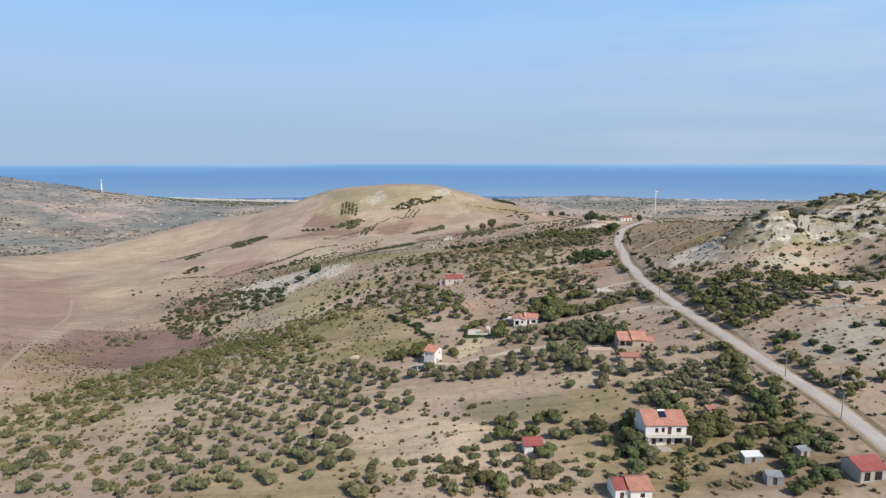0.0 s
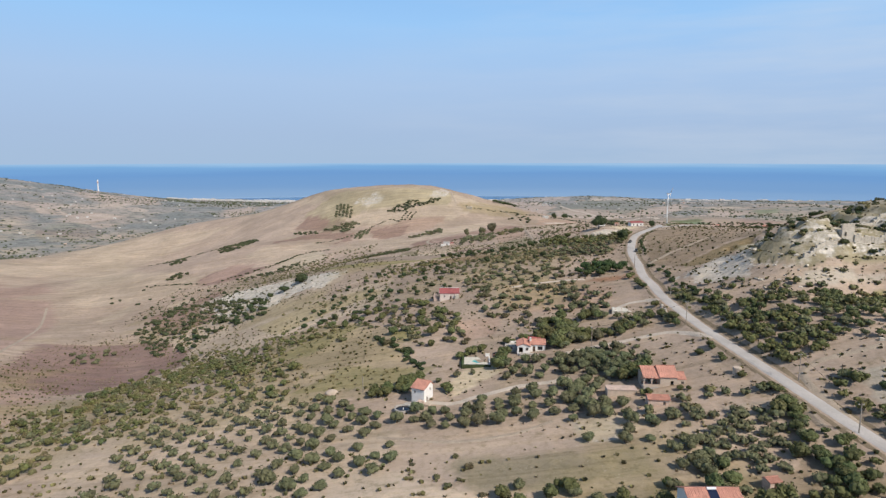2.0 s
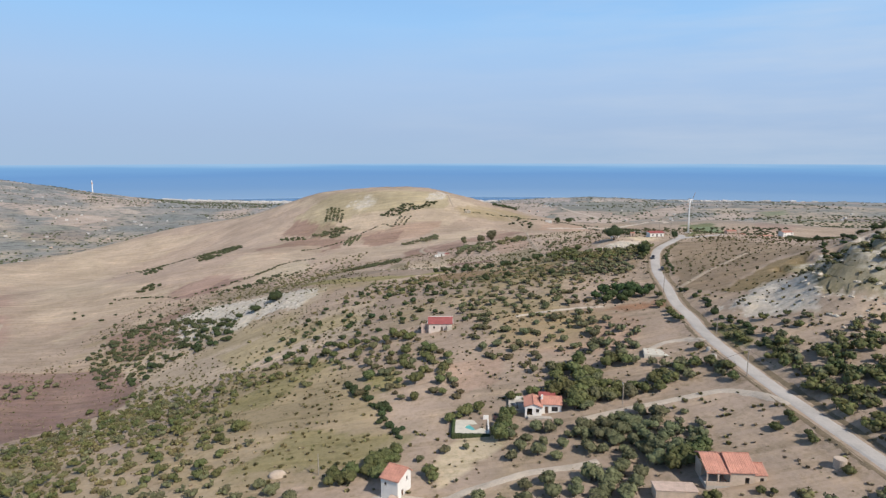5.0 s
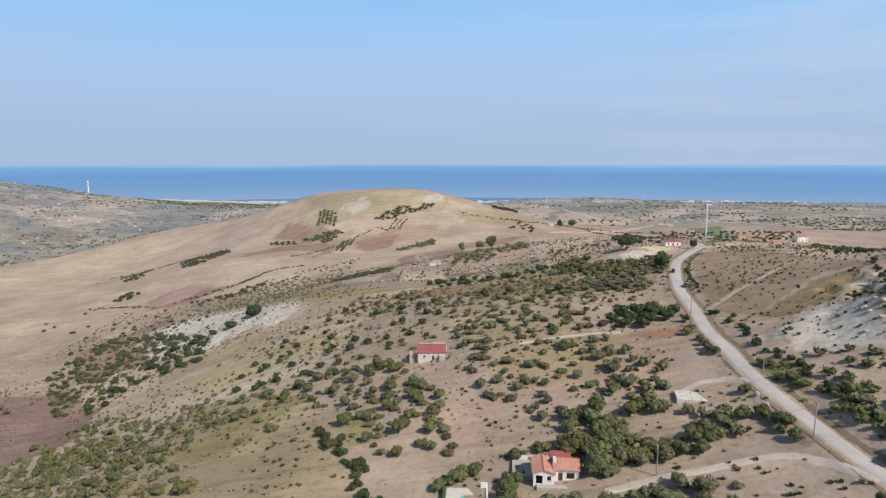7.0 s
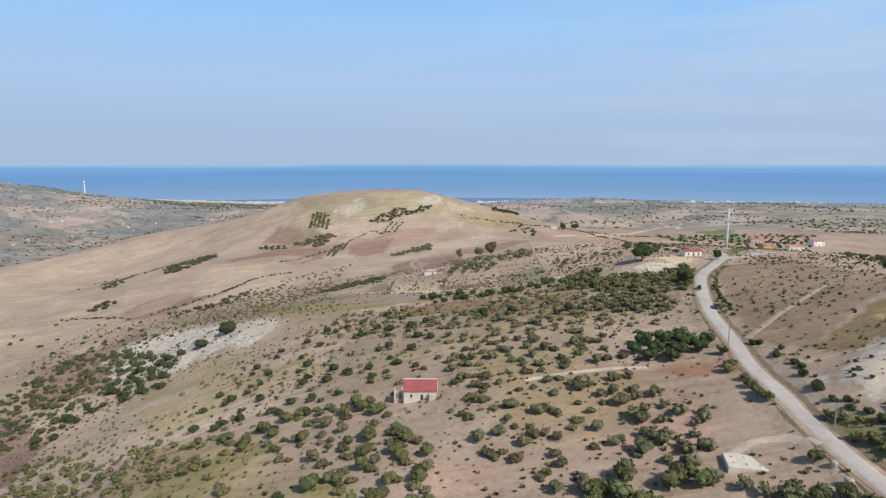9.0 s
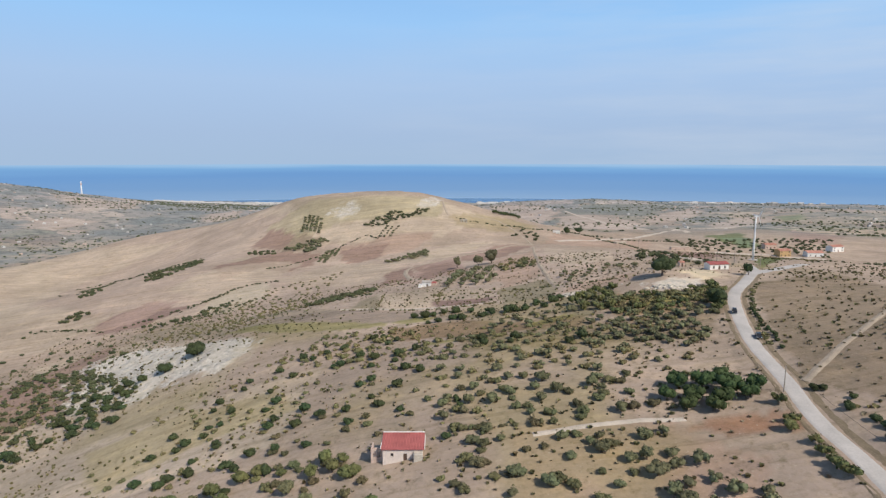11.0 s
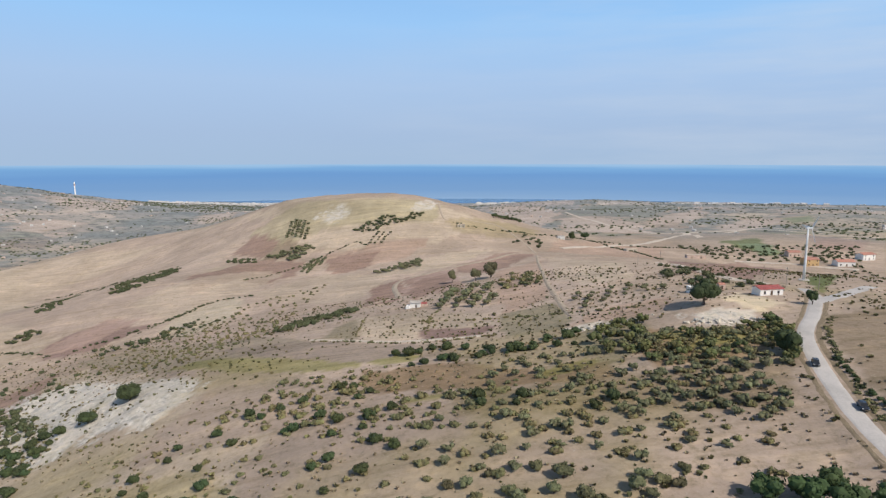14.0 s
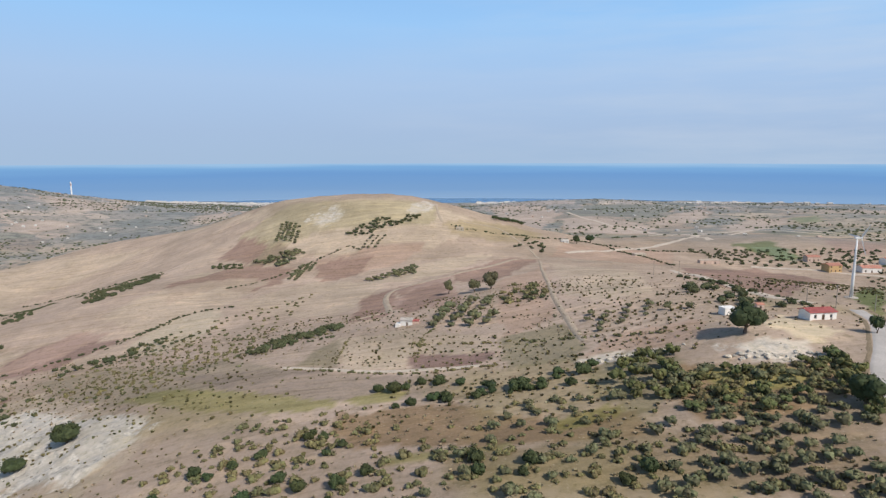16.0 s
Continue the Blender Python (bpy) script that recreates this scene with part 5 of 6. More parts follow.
shed = site("shed", "low white shed with terracotta roof", 64.0, 195.6, -6, 6, 4, "shed")
house(shed, 5.6, 3.5, 2.1, PINK, TILE, slope=0.34, holes=[(1.6, 0.5, 0.7, 0.9, "sill")], side_holes=[(0, 0, 0.8, 1.8, "door")])
store = site("storehouse", "long low beige storehouse with flat roof", 56.6, 205.4, -4, 9, 4, "shed")
house(store, 8.6, 3.4, 1.9, PLASTER, PINK, flat=True, below=1.8)
tank = site("water_tank", "round raw-concrete water tank", 91.0, 205.0, 0, 2.5, 2.5, "tank")
part("tank_wall", tube([(0, 0, -1.0, 1.25), (0, 0, 1.9, 1.25), (0, 0, 1.95, 1.1)], 20), PLASTER, tank)

oldfarm = site("old_farmhouse", "old pale-pink farmhouse with faded red roof", 6.2, 332.0, 0, 12, 7)
house(oldfarm, 9.8, 5.8, 3.2, PALE_PINK, TILE_RED, slope=0.22, ridge=0.96, holes=[(0.6, 0, 0.9, 2.0, "door"), (-2.6, 1.2, 0.7, 0.9, "sill"), (3.2, 1.2, 0.7, 0.9, "sill")])
part("back_wall_top", boxes((-4.9, 4.9, 2.5, 2.9, 3.2, 4.5)), PALE_PINK, oldfarm)
part("parapet", boxes((-5.25, 5.25, 2.91, 3.15, 3.9, 4.85), (-5.42, -5.26, -3.1, 3.15, 3.2, 3.75), (5.26, 5.42, -3.1, 3.15, 3.2, 3.75), bevel=0.03), WHITEWASH, oldfarm, "pale rendered roof edge")
part("annex", pierced(3.0, 2.5, 0.4, [(0.1, 0.9, 0, 1.7)], 1.8), PINK, oldfarm, "roofless pink annex").matrix_local = pose(-6.5, -1.2, 0)
part("annex_side", pierced(3.2, 2.2, 0.4, [], 1.8), PINK, oldfarm).matrix_local = pose(-8.0, 0.8, 0, 0, 0, 270)
part("buttress", boxes((2.7, 4.9, -4.6, -2.95, -2.6, 2.6), bevel=0.1), STONE, oldfarm, "stone corner buttress")

cover = site("covered_reservoir", "flat white concrete reservoir roof with small vents", 78.4, 277.8, -14, 9, 8, "reservoir")
part("slab", boxes((-4.2, 4.2, -3.2, 3.2, -1.6, 0.7), bevel=0.06), PALE_DECK, cover)
for i in range(3):
    for j in range(2):
        part("vent", boxes((-3.0 + 2.6 * i, -2.6 + 2.6 * i, -1.6 + 2.8 * j, -1.2 + 2.8 * j, 0.7, 0.95), bevel=0.04), PINK, cover)
for x, y, s in ((92.2, 270.5, 1.0), (91.2, 264.5, 1.2)):
    k = site("water_tank", "small pale water tank beside the lane", x, y, 20, 2.5, 2.5, "tank")
    part("tank_body", tube([(0, 0, -0.6, s * 0.7), (0, 0, 1.2, s * 0.7), (0, 0, 1.5, s * 0.45)], 16), CONCRETE, k)


# ---- ruins on the rocky hill ----
def rough_wall(name, label, x0, y0, x1, y1, tall, thick=0.8, category="ruin", seed=3):
    """A broken dry-stone wall between two places, with an uneven top."""
    rnd = random.Random(seed)
    L = math.hypot(x1 - x0, y1 - y0)
    ang = math.degrees(math.atan2(y1 - y0, x1 - x0))
    cx, cy = (x0 + x1) / 2, (y0 + y1) / 2
    ob = base(name, label, category, cx, cy, ang)
    n = max(3, int(L / 1.4))
    for i in range(n):
        a, b = -L / 2 + L * i / n, -L / 2 + L * (i + 1) / n
        m = math.radians(ang)
        g = float(sheet_height(cx + math.cos(m) * (a + b) / 2, cy + math.sin(m) * (a + b) / 2)) - ob.location.z
        top = g + tall * rnd.uniform(0.72, 1.08)
        part("stone_course", boxes((a, b + 0.02, -thick / 2 - rnd.uniform(0, 0.08), thick / 2 + rnd.uniform(0, 0.08), g - 1.2, top), bevel=0.09), STONE, ob)
    SITES.append((cx, cy, 2.0))
    return ob


keep = site("ruined_keep", "roofless pale stone ruin on the rocky hill", 171.0, 281.5, 6, 6, 5, "ruin")
part("front_wall", pierced(5.4, 5.2, 0.7, [(-1.6, -0.6, 0.6, 2.4)], 2.5), STONE, keep).matrix_local = pose(0, -2.2, 0)
part("side_wall", pierced(4.4, 4.3, 0.7, [], 2.5), STONE, keep).matrix_local = pose(2.68, 0.7, 0, 0, 0, 90)
part("side_wall", pierced(4.4, 3.2, 0.7, [], 2.5), STONE, keep).matrix_local = pose(-2.68, 0.7, 0, 0, 0, 270)
part("broken_top", boxes((-2.5, -0.4, -2.15, -1.55, 5.2, 5.9), bevel=0.15), STONE, keep)
rough_wall("stone_wall", "long broken limestone wall on the hilltop", 174, 279.5, 198, 280, 3.4, seed=5)
rough_wall("stone_wall", "low tumbled limestone wall on the slope", 150, 273.5, 167, 277.5, 1.9, seed=6)
rough_wall("stone_wall", "long pale terrace wall across the rocky hill", 178, 296, 225, 303, 1.5, seed=7)
hut2 = site("stone_hut", "square roofless limestone hut above the track", 151.5, 218.5, -12, 6, 5, "ruin")
part("front_wall", pierced(5.6, 3.0, 0.6, [(0.8, 1.7, 0, 1.6)], 2.0), STONE, hut2).matrix_local = pose(0, -2.2, 0)
part("side_wall", pierced(4.0, 2.6, 0.6, [], 2.0), STONE, hut2).matrix_local = pose(2.78, 0.4, 0, 0, 0, 90)
part("side_wall", pierced(4.0, 2.4, 0.6, [], 2.0), STONE, hut2).matrix_local = pose(-2.78, 0.4, 0, 0, 0, 270)
part("back_wall", pierced(5.6, 2.2, 0.6, [], 2.0), STONE, hut2).matrix_local = pose(0, 2.7, 0, 0, 0, 180)



def boulder(x, y, s, seed):
    bm = bmesh.new()
    bmesh.ops.create_icosphere(bm, subdivisions=2, radius=1.0)
    for v in bm.verts:
        v.co *= 1 + 0.45 * noise.noise(v.co * 1.3 + Vector((seed * 3.1, 0, 0)))
        v.co.z *= 0.7
    ob = part("boulder", bm, STONE)
    ob.matrix_world = pose(x, y, float(sheet_height(x, y)) + s * 0.15, 0, 0, 47 * seed) @ Matrix.Diagonal((s * 1.5, s, s, 1))
    tagged(ob, "pale broken limestone boulder on the bank", "boulder", "boulders of the limestone bank")


scatter = random.Random(17)
for k in range(44):
    f = k / 43
    boulder(103 + 27 * f + scatter.uniform(-1, 1), 439 - 6 * f + scatter.uniform(-2.5, 2.5), scatter.uniform(0.3, 0.85), k)
for k in range(26):
    f = k / 25
    boulder(66 + 30 * f + scatter.uniform(-1, 1), 460 - 5 * f + scatter.uniform(-1.5, 1.5), scatter.uniform(0.4, 0.9), 50 + k)
for k in range(40):
    boulder(scatter.uniform(128, 170), scatter.uniform(258, 300), scatter.uniform(0.3, 0.9), 90 + k)
rough_wall("dry_wall", "low pale dry-stone wall beside the track", 132, 204.5, 146, 199, 0.8, 0.8, "wall", 10)

# ---- by the head of the road ----
roadhouse = site("roadside_house", "low white house with red roof near the turbine", 144.6, 467.8, 8, 10, 5)
house(roadhouse, 9.4, 5.0, 2.8, WHITEWASH, TILE_RED, slope=0.22, ridge=0.6, holes=[(-2.8, 0.9, 0.9, 1.1, "sill"), (0, 0, 1.0, 2.1, "door"), (2.8, 0.9, 0.9, 1.1, "sill")])
cabin = site("cabin", "small white flat-roofed cabin beside a large tree", 123.5, 484.0, 10, 5, 4, "shed")
house(cabin, 4.6, 3.6, 2.5, WHITEWASH, WHITEWASH, flat=True, holes=[(0.8, 0, 0.9, 2.0, "door")])
kiosk = site("kiosk", "small brick-coloured service hut", 136.0, 487.0, 0, 3, 3, "shed")
house(kiosk, 2.6, 2.4, 2.2, PINK, TILE, slope=0.25, holes=[(0, 0, 0.8, 1.8, "door")], eave=0.15)
fieldhut = site("field_house", "small white field house with brown annex", 6.2, 557.0, -8, 8, 5)
house(fieldhut, 5.6, 4.2, 2.9, WHITEWASH, CONCRETE, slope=0.2, ridge=0.6, holes=[(0.4, 0, 0.9, 2.0, "door")])
house(fieldhut, 3.0, 3.4, 2.3, PINK, TILE_RED, ox=4.4, oy=0.6, slope=0.25, ridge=0.5, eave=0.1)
part("lean_to", boxes((-5.0, -2.82, -3.2, 0.5, -1.2, 1.3), bevel=0.04), WHITEWASH, fieldhut)

for name, label, x, y, tn, w, d, h, wall, rf, flat in (
        ("country_house", "ochre two-storey country house with flat eaves", 357, 780, 8, 12, 9, 6.0, OCHRE_WALL, TILE, False),
        ("country_house", "white country house with terracotta roof", 383, 772, -6, 15, 10, 4.2, WHITEWASH, TILE, False),
        ("country_house", "white country house behind trees", 428, 808, 12, 14, 9, 5.5, WHITEWASH, TILE, False),
        ("country_house", "pale farmhouse beyond the turbine", 372, 832, 0, 12, 8, 4.5, PINK, TILE, False),
        ("farm_ruin", "long low ruined farm building of brown stone", 266, 812, -3, 18, 6, 3.2, PINK, PLASTER, True),
        ("field_house", "white hut by the crossing of the tracks", 157, 922, 0, 8, 6, 3.2, WHITEWASH, CONCRETE, True),
        ("farm_ruin", "pale stone barn in the open fields", 215, 850, 12, 12, 6, 2.8, STONE, PLASTER, True),
        ("field_house", "small pale building high on the hill", 42, 912, 0, 8, 5, 3.0, STONE, PLASTER, True)):
    far_house = site(name, label, x, y, tn, w, d)
    if flat:
        house(far_house, w, d, h, wall, rf, flat=True, holes=[(-w / 4, 0, 1.6, 2.0, "open"), (w / 4, 0, 1.6, 2.0, "open")])
    else:
        house(far_house, w, d, h, wall, rf, slope=0.3, ridge=0.5, holes=[(-w / 3, 0.9, 1.2, 1.4, "sill"), (0, 0, 1.2, 2.2, "door"), (w / 3, 0.9, 1.2, 1.4, "sill")] + ([(-w / 3, h - 2.0, 1.2, 1.4, "sill"), (w / 3, h - 2.0, 1.2, 1.4, "sill")] if h > 5 else []))

# huts and sheds by the lower gardens
for name, label, x, y, tn, w, d, h, wall, rf in (
        ("garden_hut", "small hut with weathered brown roof", 73.0, 152.4, 12, 2.9, 2.4, 1.9, PINK, TILE),
        ("tin_shed", "grey corrugated metal shed", 72.4, 120.6, -8, 3.2, 2.6, 2.0, GALVANISED, GALVANISED),
        ("tin_shed", "low galvanised shed with pale lid", 72.0, 129.4, 4, 4.2, 2.6, 1.6, GALVANISED, STEEL),
        ("tin_shed", "small pale shed at the garden edge", 84.0, 129.6, 15, 2.6, 2.2, 1.7, CONCRETE, GALVANISED)):
    small = site(name, label, x, y, tn, w, d, "shed")
    house(small, w, d, h, wall, rf, slope=0.22, ridge=0.65, holes=[(0, 0, 0.9, h - 0.2, "door")], eave=0.15, below=0.9)

heap = site("covered_heap", "pale rounded tarpaulin-covered heap in the grass", -36.2, 233.4, 0, 4.6, 3.5, "heap")
bm = bmesh.new()
bmesh.ops.create_icosphere(bm, subdivisions=3, radius=1.0)
for v in bm.verts:
    v.co = Vector((v.co.x * 2.4, v.co.y * 1.7, max(-0.4, v.co.z * 1.7))) * (1 + 0.13 * noise.noise(v.co * 1.7))
part("tarpaulin", bm, PLASTER, heap, smooth=True)


# ---- wind turbine ----
turbine = base("wind_turbine", "slender white three-bladed wind turbine by the road", "turbine", 181.5, 505.3, sink=0.2)
SITES.append((181.5, 505.3, 4))
part("foundation", tube([(0, 0, -1.5, 2.4), (0, 0, 0.5, 2.4), (0, 0, 0.6, 2.2)], 20), CONCRETE, turbine)
part("tower", tube([(0, 0, 0.5, 0.62), (0, 0, 8, 0.52), (0, 0, 16, 0.40), (0, 0, 23.2, 0.30)], 16), STEEL, turbine, smooth=True)
nacelle = part("nacelle", boxes((-1.1, 1.3, -0.5, 0.5, 23.2, 24.1), bevel=0.18), STEEL, turbine)
hub = part("hub", tube([(0, 0, -0.55, 0.12), (0, 0, -0.3, 0.42), (0, 0, 0.35, 0.45)], 14), STEEL, turbine)
AXIS = pose(0, 0, 0, 0, 0, 4)
nacelle.matrix_local = AXIS
hub.matrix_local = AXIS @ pose(1.65, 0, 23.65, 0, -90, 0)
for a in (35, 155, 275):
    bm = bmesh.new()
    secs = []
    for f in (0.0, 0.08, 0.25, 0.5, 0.75, 1.0):
        chord = 0.2 + 0.62 * (f / 0.25 if f < 0.25 else (1 - f) / 0.75 * 0.82 + 0.18)
        th = 0.13 * (1 - f) + 0.03
        tw = radians(18 * (1 - f))
        pts = [(-0.5, 0), (-0.1, 1), (0.5, 0), (-0.1, -1)]
        secs.append([bm.verts.new((th * q * math.cos(tw) - chord * p * math.sin(tw), chord * p * math.cos(tw) + th * q * math.sin(tw), 0.3 + 6.4 * f)) for p, q in pts])
    for s, u in zip(secs, secs[1:]):
        for k in range(4):
            bm.faces.new((s[k], s[(k + 1) % 4], u[(k + 1) % 4], u[k]))
    bm.faces.new(secs[-1]), bm.faces.new(secs[0][::-1])
    blade = part("blade", bm, STEEL, turbine)
    blade.matrix_local = AXIS @ pose(1.65, 0, 23.65, a, 0, 0)


# ---- poles, cables, cars ----
def pole(x, y, tall, arm=True, turn=0.0):
    ob = base("utility_pole", "weathered grey wooden utility pole" + (" with cross-arm" if arm else ""), "utility pole", x, y, turn, "poles along the road")
    part("post", tube([(0, 0, -0.8, 0.15), (0, 0, tall, 0.10)], 8), WOOD, ob)
    if arm:
        part("cross_arm", boxes((-0.7, 0.7, 0.11, 0.22, tall - 0.5, tall - 0.36)), WOOD, ob)
        for px in (-0.6, 0.0, 0.6):
            part("insulator", tube([(px, 0.165, tall - 0.36, 0.05), (px, 0.165, tall - 0.2, 0.06)], 6), STEEL, ob)
    return (x, y, float(sheet_height(x, y)) + tall - 0.3)


def cable(a, b, sag):
    n, pts = 12, []
    for k in range(n + 1):
        f = k / n
        pts.append((a[0] + (b[0] - a[0]) * f, a[1] + (b[1] - a[1]) * f, a[2] + (b[2] - a[2]) * f - sag * 4 * f * (1 - f)))
    cu = bpy.data.curves.new("cable", "CURVE")
    cu.dimensions, cu.bevel_depth, cu.bevel_resolution = "3D", 0.025, 1
    sp = cu.splines.new("POLY")
    sp.points.add(n)
    for p, q in zip(sp.points, pts):
        p.co = (*q, 1)
    cu.materials.append(RUBBER)
    tagged(new("cable", cu), "thin black overhead cable between wooden poles", "cable")


TOPS = [pole(x, y, t, arm, tn) for x, y, t, arm, tn in (
    (102.0, 143.0, 7.5, True, 0), (110.6, 157.0, 7.0, False, 0), (101.2, 167.0, 7.5, True, 0), (103.4, 195.0, 8.0, True, 0), (93.0, 248.0, 8.0, True, 10), (100.6, 283.5, 6.5, False, 0), (101.8, 336.0, 7.0, False, 0),
    (58.0, 247.0, 7.5, True, 80), (-25.0, 231.5, 6.0, False, 0), (160.0, 482.0, 8.5, True, 30), (156.0, 492.0, 8.0, False, 0), (148.0, 588.0, 8.5, True, 40), (139.0, 600.0, 8.5, False, 0), (170.8, 478.0, 6.0, False, 0))]
for a, b in ((0, 2), (2, 3), (3, 4), (4, 7), (4, 5), (5, 6)):
    cable(TOPS[a], TOPS[b], 0.9)


def car(x, y, turn, label, paint):
    ob = base("car", label, "car", x, y, turn, z=float(sheet_height(x, y)) + 0.16)
    bm = boxes((-0.86, 0.86, -2.05, 2.05, 0.28, 0.82), bevel=0.14)
    part("body", bm, paint, ob)
    bm = bmesh.new()
    lo = [bm.verts.new(p) for p in ((-0.8, -1.75, 0.8), (0.8, -1.75, 0.8), (0.8, 1.0, 0.8), (-0.8, 1.0, 0.8))]
    hi = [bm.verts.new(p) for p in ((-0.62, -1.3, 1.4), (0.62, -1.3, 1.4), (0.62, 0.35, 1.4), (-0.62, 0.35, 1.4))]
    bm.faces.new(hi)
    for i in range(4):
        bm.faces.new((lo[i], lo[(i + 1) % 4], hi[(i + 1) % 4], hi[i]))
    part("cabin", bm, GLASS, ob, "dark glazed cabin")
    part("roof", boxes((-0.62, 0.62, -1.3, 0.35, 1.4, 1.45), bevel=0.02), paint, ob)
    for px in (-0.85, 0.69):
        for py in (-1.3, 1.3):
            w = part("wheel", tube([(0, 0, 0, 0.31), (0, 0, 0.16, 0.31)], 14), RUBBER, ob)
            w.matrix_local = pose(px, py, 0.3, 0, 90, 0)
            part("rim", tube([(0, 0, -0.01, 0.19), (0, 0, 0.17, 0.19)], 10), GALVANISED, w)
    for px in (-0.6, 0.6):
        part("headlight", boxes((px - 0.17, px + 0.17, 2.02, 2.07, 0.55, 0.7), bevel=0.02), STEEL, ob)
        part("tail_light", boxes((px - 0.15, px + 0.15, -2.07, -2.02, 0.58, 0.74), bevel=0.02), TILE_RED, ob)


car(117.8, 395.0, 155, "dark blue hatchback on the asphalt road", CAR_PAINT)
car(114.2, 372.0, 160, "dark hatchback on the asphalt road", CAR_PAINT)
car(28.6, 255.5, 8, "dark car parked on the house forecourt", CAR_PAINT)
car(100.2, 121.5, 30, "small dark car parked by the outbuilding", CAR_PAINT)
SITES += [(102, 120, 4)]


# ---- plants ----
def ico(sub):
    bm = bmesh.new()
    bmesh.ops.create_icosphere(bm, subdivisions=sub, radius=1.0)
    bm.verts.ensure_lookup_table()
    v = np.array([q.co[:] for q in bm.verts])
    f = [tuple(q.index for q in face.verts) for face in bm.faces]
    bm.free()
    return v, f


ICO = {1: ico(1), 2: ico(2)}


def crown(seed, clumps, leaves, leaf, tall=0.8, lift=0.45, sub=2, spread=0.55, shape="round"):
    """Verts and faces of a leafy crown about 1 m in radius: lumpy clumps under a ragged coat of leaf sprays."""
    rnd = np.random.RandomState(seed)
    verts, faces = [], []
    centres = []
    for k in range(clumps):
        if shape == "cone":
            h = k / max(1, clumps - 1)
            a, r = rnd.uniform(0, 6.28), (1 - h) * 0.55
            centres.append((np.array((math.cos(a) * r, math.sin(a) * r, lift + h * tall * 2)), 0.5 * (1 - h) + 0.14))
        else:
            a, r = 2.4 * k + rnd.uniform(-0.4, 0.4), spread * math.sqrt((k + 0.3) / clumps)
            z = lift + tall * (0.45 + rnd.uniform(-0.3, 0.4) * (1 - r))
            centres.append((np.array((math.cos(a) * r, math.sin(a) * r, z)), rnd.uniform(0.34, 0.54)))
    bv, bf = ICO[sub]
    for c, r in centres:
        j = 1 + 0.3 * (rnd.rand(len(bv)) - 0.5)
        q = bv * (r * 0.86 * j)[:, None] * (1, 1, 0.85) + c
        n0 = len(verts)
        verts.extend(q.tolist())
        faces.extend(tuple(i + n0 for i in f) for f in bf)
    for k in range(leaves):
        c, r = centres[rnd.randint(len(centres))]
        n = rnd.normal(size=3)
        n[2] = n[2] * 0.8 + 0.25
        n /= np.linalg.norm(n)
        p = c + n * r * rnd.uniform(0.8, 1.18) * (1, 1, 0.85)
        t = np.cross(n + rnd.normal(size=3) * 0.7, rnd.normal(size=3))
        t /= np.linalg.norm(t) + 1e-9
        b = np.cross(n + rnd.normal(size=3) * 0.5, t)
        b /= np.linalg.norm(b) + 1e-9
        s, w = leaf * rnd.uniform(0.6, 1.3), leaf * rnd.uniform(0.35, 0.7)
        n0 = len(verts)
        verts.extend((p - t * s, p + b * w, p + t * s, p - b * w))
        faces.append((n0, n0 + 1, n0 + 2, n0 + 3))
    return np.array([tuple(v) for v in verts]), faces


def trunk_mesh(seed, tall, radius, limbs=3):
    rnd = random.Random(seed)
    bm = tube([(0, 0, -0.25, radius * 1.5), (0.03, 0.02, 0.1, radius), (0.05, 0.0, tall * 0.55, radius * 0.75)], 7)
    for k in range(limbs):
        a = 6.28 * k / limbs + rnd.uniform(-0.4, 0.4)
        x, y = math.cos(a), math.sin(a)
        limb = tube([(0.05, 0, tall * 0.45, radius * 0.6), (0.05 + x * 0.22, y * 0.22, tall * 0.75, radius * 0.45), (0.05 + x * 0.42, y * 0.42, tall * 1.15, radius * 0.2)], 5)
        me = bpy.data.meshes.new("limb")
        limb.to_mesh(me)
        limb.free()
        bm.from_mesh(me)
        bpy.data.meshes.remove(me)
    me = bpy.data.meshes.new("trunk")
    bm.to_mesh(me)
    bm.free()
    me.materials.append(BARK)
    return me


def plant(name, label, category, seed, leaf_material, clumps=8, leaves=330, leaf=0.13, tall=0.75, lift=0.4, trunk=0.6, radius=0.09, group="", shape="round", spread=0.55):
    """One plant of about 1 m radius, built aside, to be copied into place."""
    ob = tagged(new(name), label, category, group)
    v, f = crown(seed, clumps, leaves, leaf, tall, lift, 2, spread, shape)
    c = new("crown", raw("crown", v, f, leaf_material))
    c.parent = ob
    if trunk:
        t = new("trunk", trunk_mesh(seed, trunk, radius))
        t.parent = ob
    return ob


OLIVES = [plant("olive_tree", "grey-green rounded olive tree on dry soil", "olive tree", s, LEAF_OLIVE, clumps=7 + s % 3, group="olive trees in the groves") for s in range(6)]
LEAFIES = [plant("broadleaf_tree", "dense dark-green broadleaf tree", "tree", 20 + s, LEAF_GREEN, clumps=9, tall=0.95, leaves=380, group="trees by the road and gardens") for s in range(5)]
SHRUBS = [plant("shrub", "rounded dark-green shrub on bare ground", "shrub", 40 + s, LEAF_DARK, clumps=7, tall=0.6, lift=0.25, trunk=0.35, radius=0.05, group="shrubs on the slopes") for s in range(4)]
SCRUBS = [plant("scrub_bush", "low straggly grey-green scrub bush", "bush", 60 + s, LEAF_SCRUB, clumps=6, leaves=260, tall=0.5, lift=0.2, trunk=0.3, radius=0.04, spread=0.7, group="scrub on the slopes") for s in range(4)]
NEAR = {"olive": OLIVES, "leafy": LEAFIES, "shrub": SHRUBS, "scrub": SCRUBS}
